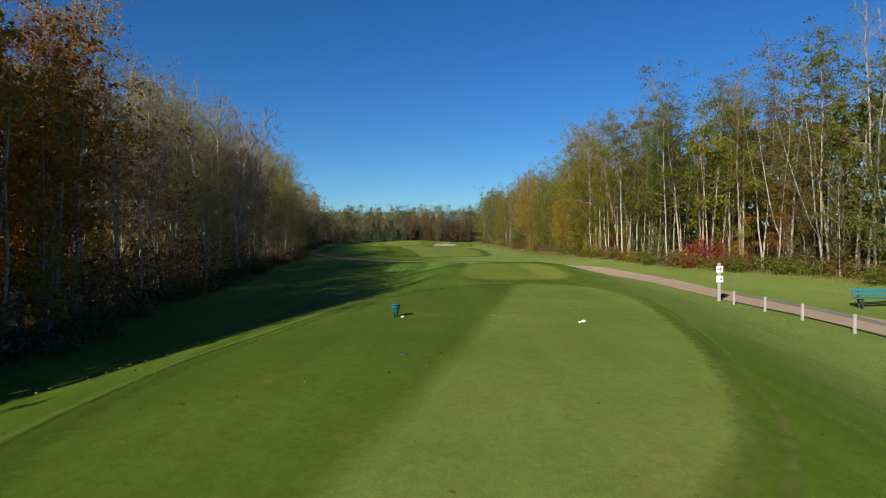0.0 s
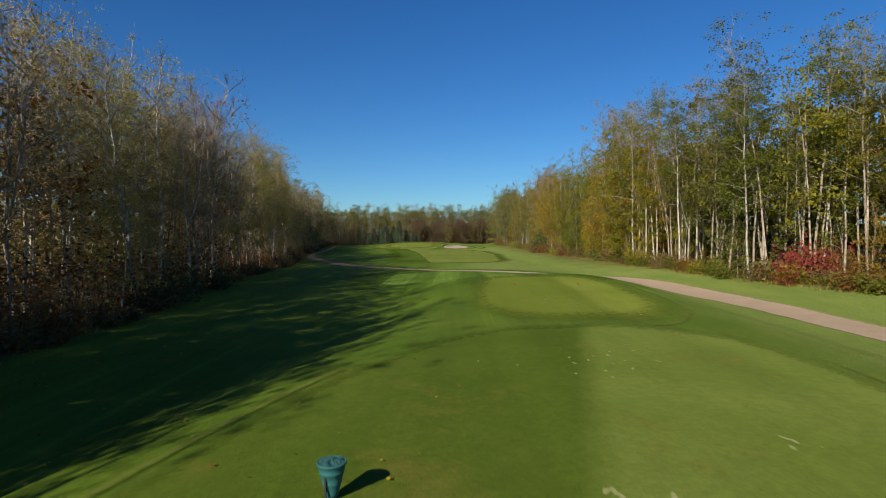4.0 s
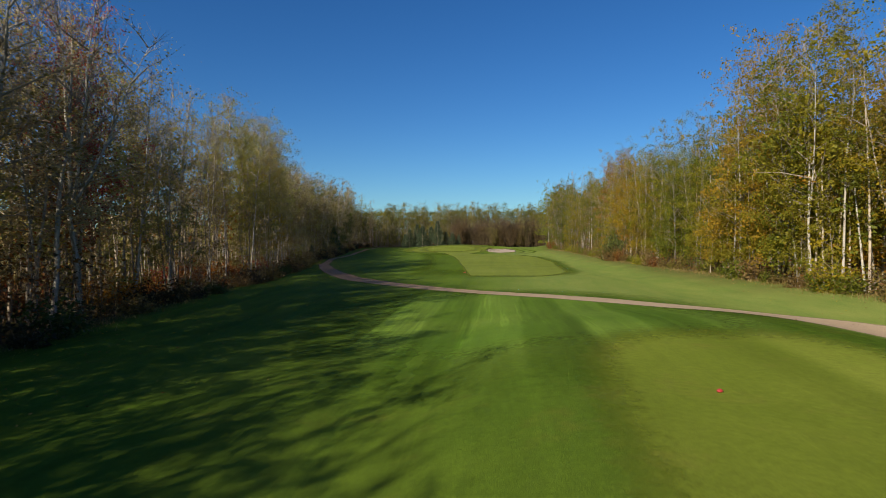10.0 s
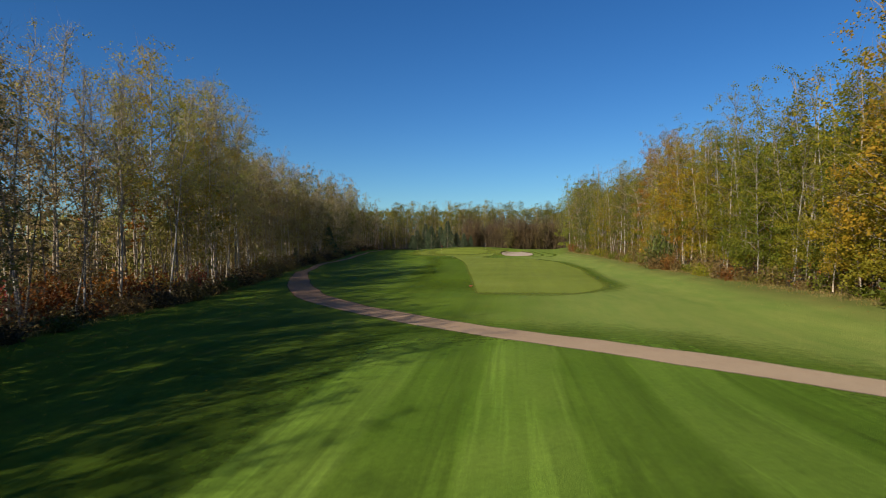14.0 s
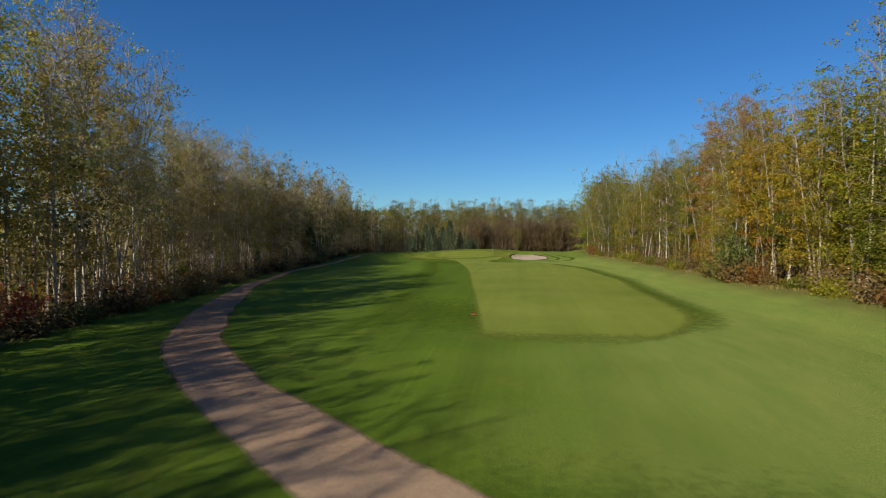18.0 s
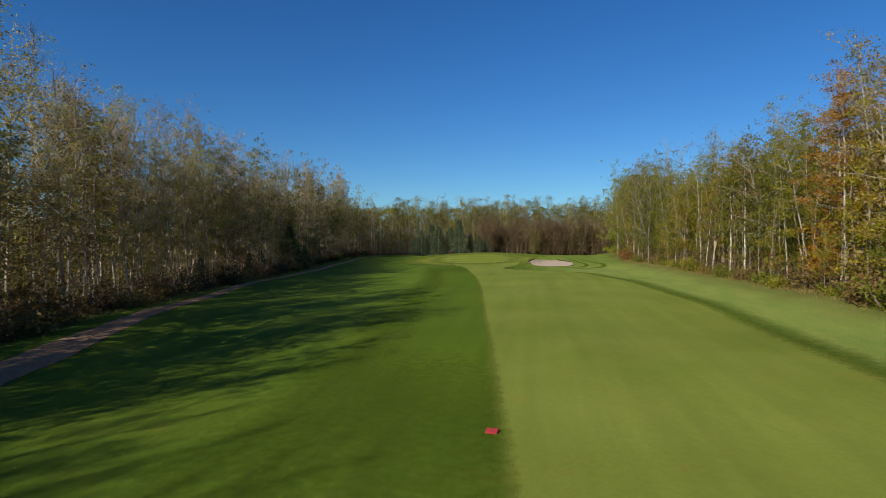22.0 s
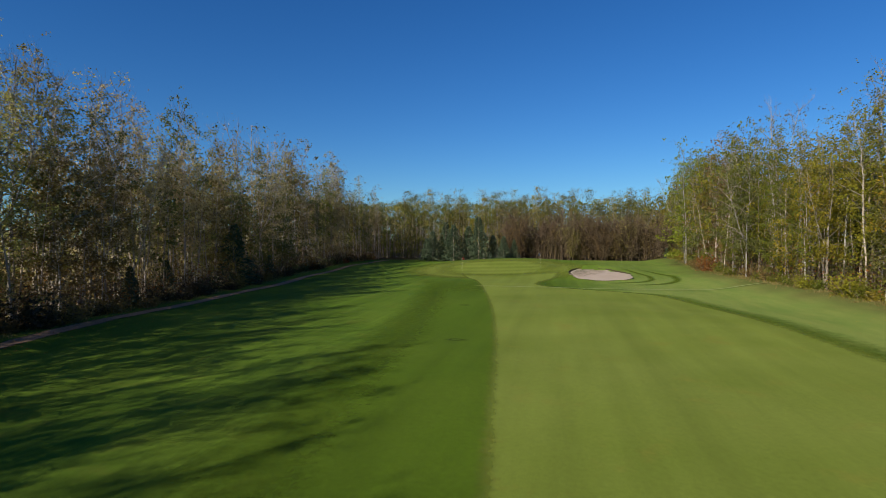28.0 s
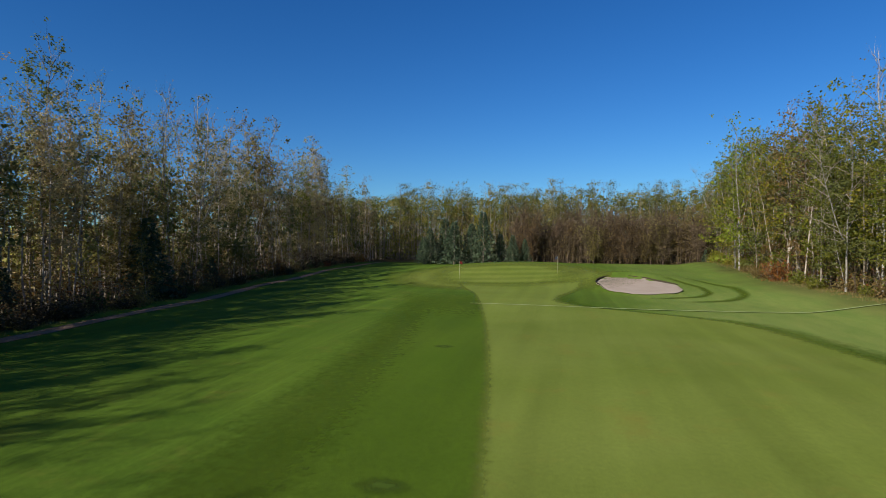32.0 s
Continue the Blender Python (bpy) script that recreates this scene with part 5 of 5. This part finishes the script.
def sign_post():
    r = stand("sign_post", 14.3, 28.9, "pale square post with two small white sign boards", "sign", 0, lift=0)
    block("post", (0.13, 0.13, 2.1), (0, 0, 0.93), POST_WOOD, r, "", (0, 0, 0), 0.01)
    for name, z in (("upper_board", 1.66), ("lower_board", 1.15)):
        b = block(name, (0.36, 0.022, 0.34), (0, -0.079, z), WHITE, r, "white square board with black print")
        if z > 1.5:
            block("arrow_bar", (0.20, 0.006, 0.030), (-0.01, -0.093, z), BLACK, b, "", (0, -14, 0), 0)
            block("arrow_barb", (0.12, 0.006, 0.030), (0.05, -0.093, z + 0.035), BLACK, b, "", (0, 28, 0), 0)
            block("arrow_barb", (0.10, 0.006, 0.026), (0.05, -0.093, z - 0.035), BLACK, b, "", (0, -50, 0), 0)
        else:
            block("print_bar", (0.09, 0.006, 0.05), (0.06, -0.093, z - 0.01), BLACK, b, "", (0, 12, 0), 0)
            block("print_bar", (0.06, 0.006, 0.022), (0.07, -0.093, z + 0.05), BLACK, b, "", (0, 0, 0), 0)


sign_post()


def shoe_brush():
    r = stand("shoe_brush", 15.25, 30.5, "low black shoe-cleaning brush on a base beside the path", "brush", 20, lift=0)
    block("base", (0.30, 0.20, 0.03), (0, 0, 0.02), DARK, r)
    for k in (-1, 1):
        block("side_brush", (0.26, 0.05, 0.16), (0, 0.075 * k, 0.11), BLACK, r, "", (8 * k, 0, 0), 0.012)
    block("floor_brush", (0.26, 0.10, 0.05), (0, 0, 0.055), BLACK, r)
    block("handle", (0.03, 0.22, 0.03), (0.13, 0, 0.21), DARK, r)


shoe_brush()


def divot_marks():
    """Shallow pale scars of knocked-out turf on the tees, past counting."""
    rng = np.random.default_rng(171)
    pieces = []
    for cx, cy, sx, sy, n in ((1.9, 17.7, 0.45, 0.3, 7), (2.6, 24.2, 0.8, 0.6, 16), (4.4, 19.4, 0.3, 0.2, 3), (5.6, 32.6, 0.9, 0.4, 9), (5.2, 38.6, 0.7, 0.35, 8), (3.6, 36.5, 0.9, 1.0, 5)):
        for _ in range(n):
            x, y = cx + sx * rng.normal(), cy + sy * rng.normal()
            a = np.arange(8) * math.pi / 4
            r, turn = rng.uniform(0.75, 1.2, 8), rng.uniform(-0.5, 0.5)
            u, v = 0.035 * r * np.cos(a), rng.uniform(0.05, 0.13) * r * np.sin(a)
            px, py = x + u * math.cos(turn) - v * math.sin(turn), y + u * math.sin(turn) + v * math.cos(turn)
            px, py = np.append(px, x), np.append(py, y)
            dip = np.append(np.full(8, 0.033), 0.029)
            k = np.arange(8)
            pieces.append((np.stack([px, py, gz(px, py) + dip], -1), np.stack([k, (k + 1) % 8, np.full(8, 8)], -1)))
    v, f = gather(pieces)
    tagged(link_mesh("divot_marks", v, f, [DIVOT]), "small pale scars of knocked-out turf on the tees", "divots", kind="stuff")


divot_marks()


def sprinkler_head(x, y):
    r = stand("sprinkler_head", x, y, "round grey sprinkler head set flush in the tee turf", "sprinkler", 0, "sprinklers in the turf")
    lathe("ring", [(0.085, -0.03), (0.095, 0.004), (0.088, 0.010), (0.070, 0.008)], DARK, r, sides=20)
    lathe("cap", [(0.066, -0.02), (0.066, 0.010), (0.058, 0.016), (0.012, 0.019)], SPRINKLER, r, "dull grey-violet plastic cap", sides=20)
    block("nozzle_slot", (0.050, 0.010, 0.006), (0, 0, 0.019), BLACK, r, "", (0, 0, 20), 0)


sprinkler_head(-0.87, 12.0)
sprinkler_head(4.95, 35.0)


def post_fence():
    r = new("post_fence")
    tagged(r, "low fence of short pale posts with grey plank rails", "fence")
    spots = [(14.2, 27.2), (14.1, 24.4), (14.0, 21.7), (13.9, 18.8), (13.8, 15.9), (13.7, 13.0)]
    for x, y in spots:
        z = float(gz(x, y))
        block("post", (0.088, 0.088, 0.74), (x, y, z + 0.29), POST_WOOD, r, "", (0, 0, 3), 0.012)
    for (x0, y0), (x1, y1) in zip(spots, spots[1:]):
        a, b = Vector((x0 + 0.08, y0, float(gz(x0, y0)) + 0.54)), Vector((x1 + 0.08, y1, float(gz(x1, y1)) + 0.54))
        bm = bmesh.new()
        box(bm, (0.036, (b - a).length - 0.02, 0.12), bevel=0.005)
        bm.transform(look((a + b) / 2, b) @ pose(0, 0, 0, 90, 0, 0))
        part("rail", bm, RAIL_WOOD, r)


post_fence()


def park_bench():
    r = stand("park_bench", 19.4, 24.9, "teal painted plank bench with dark legs on the grass", "bench", -14, lift=0)
    for k in range(3):
        block("seat_plank", (1.8, 0.13, 0.04), (0, -0.15 + 0.145 * k, 0.44), BENCH_TEAL, r, "", (0, 0, 0), 0.008)
    for k in range(2):
        block("back_plank", (1.8, 0.035, 0.15), (0, 0.24 + 0.035 * k, 0.60 + 0.18 * k), BENCH_TEAL, r, "", (-10, 0, 0), 0.008)
    for x in (-0.62, 0.62):
        block("front_leg", (0.07, 0.09, 0.46), (x, -0.16, 0.20), DARK, r)
        block("back_leg", (0.07, 0.08, 0.92), (x, 0.26, 0.42), DARK, r, "", (-8, 0, 0))
        block("crossbar", (0.06, 0.50, 0.07), (x, 0.03, 0.385), DARK, r)


park_bench()


def flagstick(x, y, cloth, label, turn):
    r = stand("flagstick", x, y, label, "flag", turn, "flagsticks on the green", 0.05)
    lathe("pole", [(0.012, -0.05), (0.012, 1.2), (0.009, 2.12), (0.006, 2.14)], POLE_WHITE, r, sides=10)
    lathe("cup", [(0.054, -0.02), (0.054, 0.004), (0.045, 0.006)], DARK, r, sides=16)
    bm = bmesh.new()
    n, m = 12, 6
    g = [[bm.verts.new((0.012 + 0.32 * i / n, 0.05 * math.sin(3.2 * i / n + 0.5 * j / m) * (i / n) ** 0.6, 2.08 - 0.33 * j / m - 0.10 * (i / n) ** 1.5)) for j in range(m + 1)] for i in range(n + 1)]
    for i in range(n):
        for j in range(m):
            bm.faces.new((g[i][j], g[i][j + 1], g[i + 1][j + 1], g[i + 1][j])).smooth = True
    bmesh.ops.solidify(bm, geom=bm.faces[:], thickness=0.004)
    part("cloth", bm, cloth, r)


flagstick(-18.5, 190, FLAG_RED, "pale flagstick with a drooping dull red flag in the putting green", 15)
flagstick(-7.4, 194.3, FLAG_DARK, "pale flagstick with a small dark flag in the putting green", 160)


def fallen_leaves():
    """Dry leaves on the short grass near the trees, past counting."""
    rng = np.random.default_rng(151)
    n = 5200
    y = rng.uniform(4, 150, n)
    x = LEFT_EDGE(y) + np.abs(rng.normal(0, 4.2, n))
    k = rng.uniform(size=n) < 0.3
    x[k] = (RIGHT_EDGE(y) - np.abs(rng.normal(0, 2.5, n)))[k]
    t = rng.uniform(size=n) < 0.015
    y[t], x[t] = rng.uniform(4, 30, n)[t], rng.uniform(-7, 7, n)[t]
    at = np.stack([x, y, gz(x, y) + 0.062], -1)
    v, f = leaves(rng, at, 0.065, flat=0.9)
    v[:, 2] = np.maximum(v[:, 2], gz(v[:, 0], v[:, 1]) + 0.05)
    ob = link_mesh("fallen_leaves", v, f, [LEAF["yellow"], LEAF["brown"], LEAF["rust"]], index=rng.integers(0, 3, n))
    tagged(ob, "scattered dry yellow and brown leaves on the grass", "leaves", kind="stuff")


fallen_leaves()
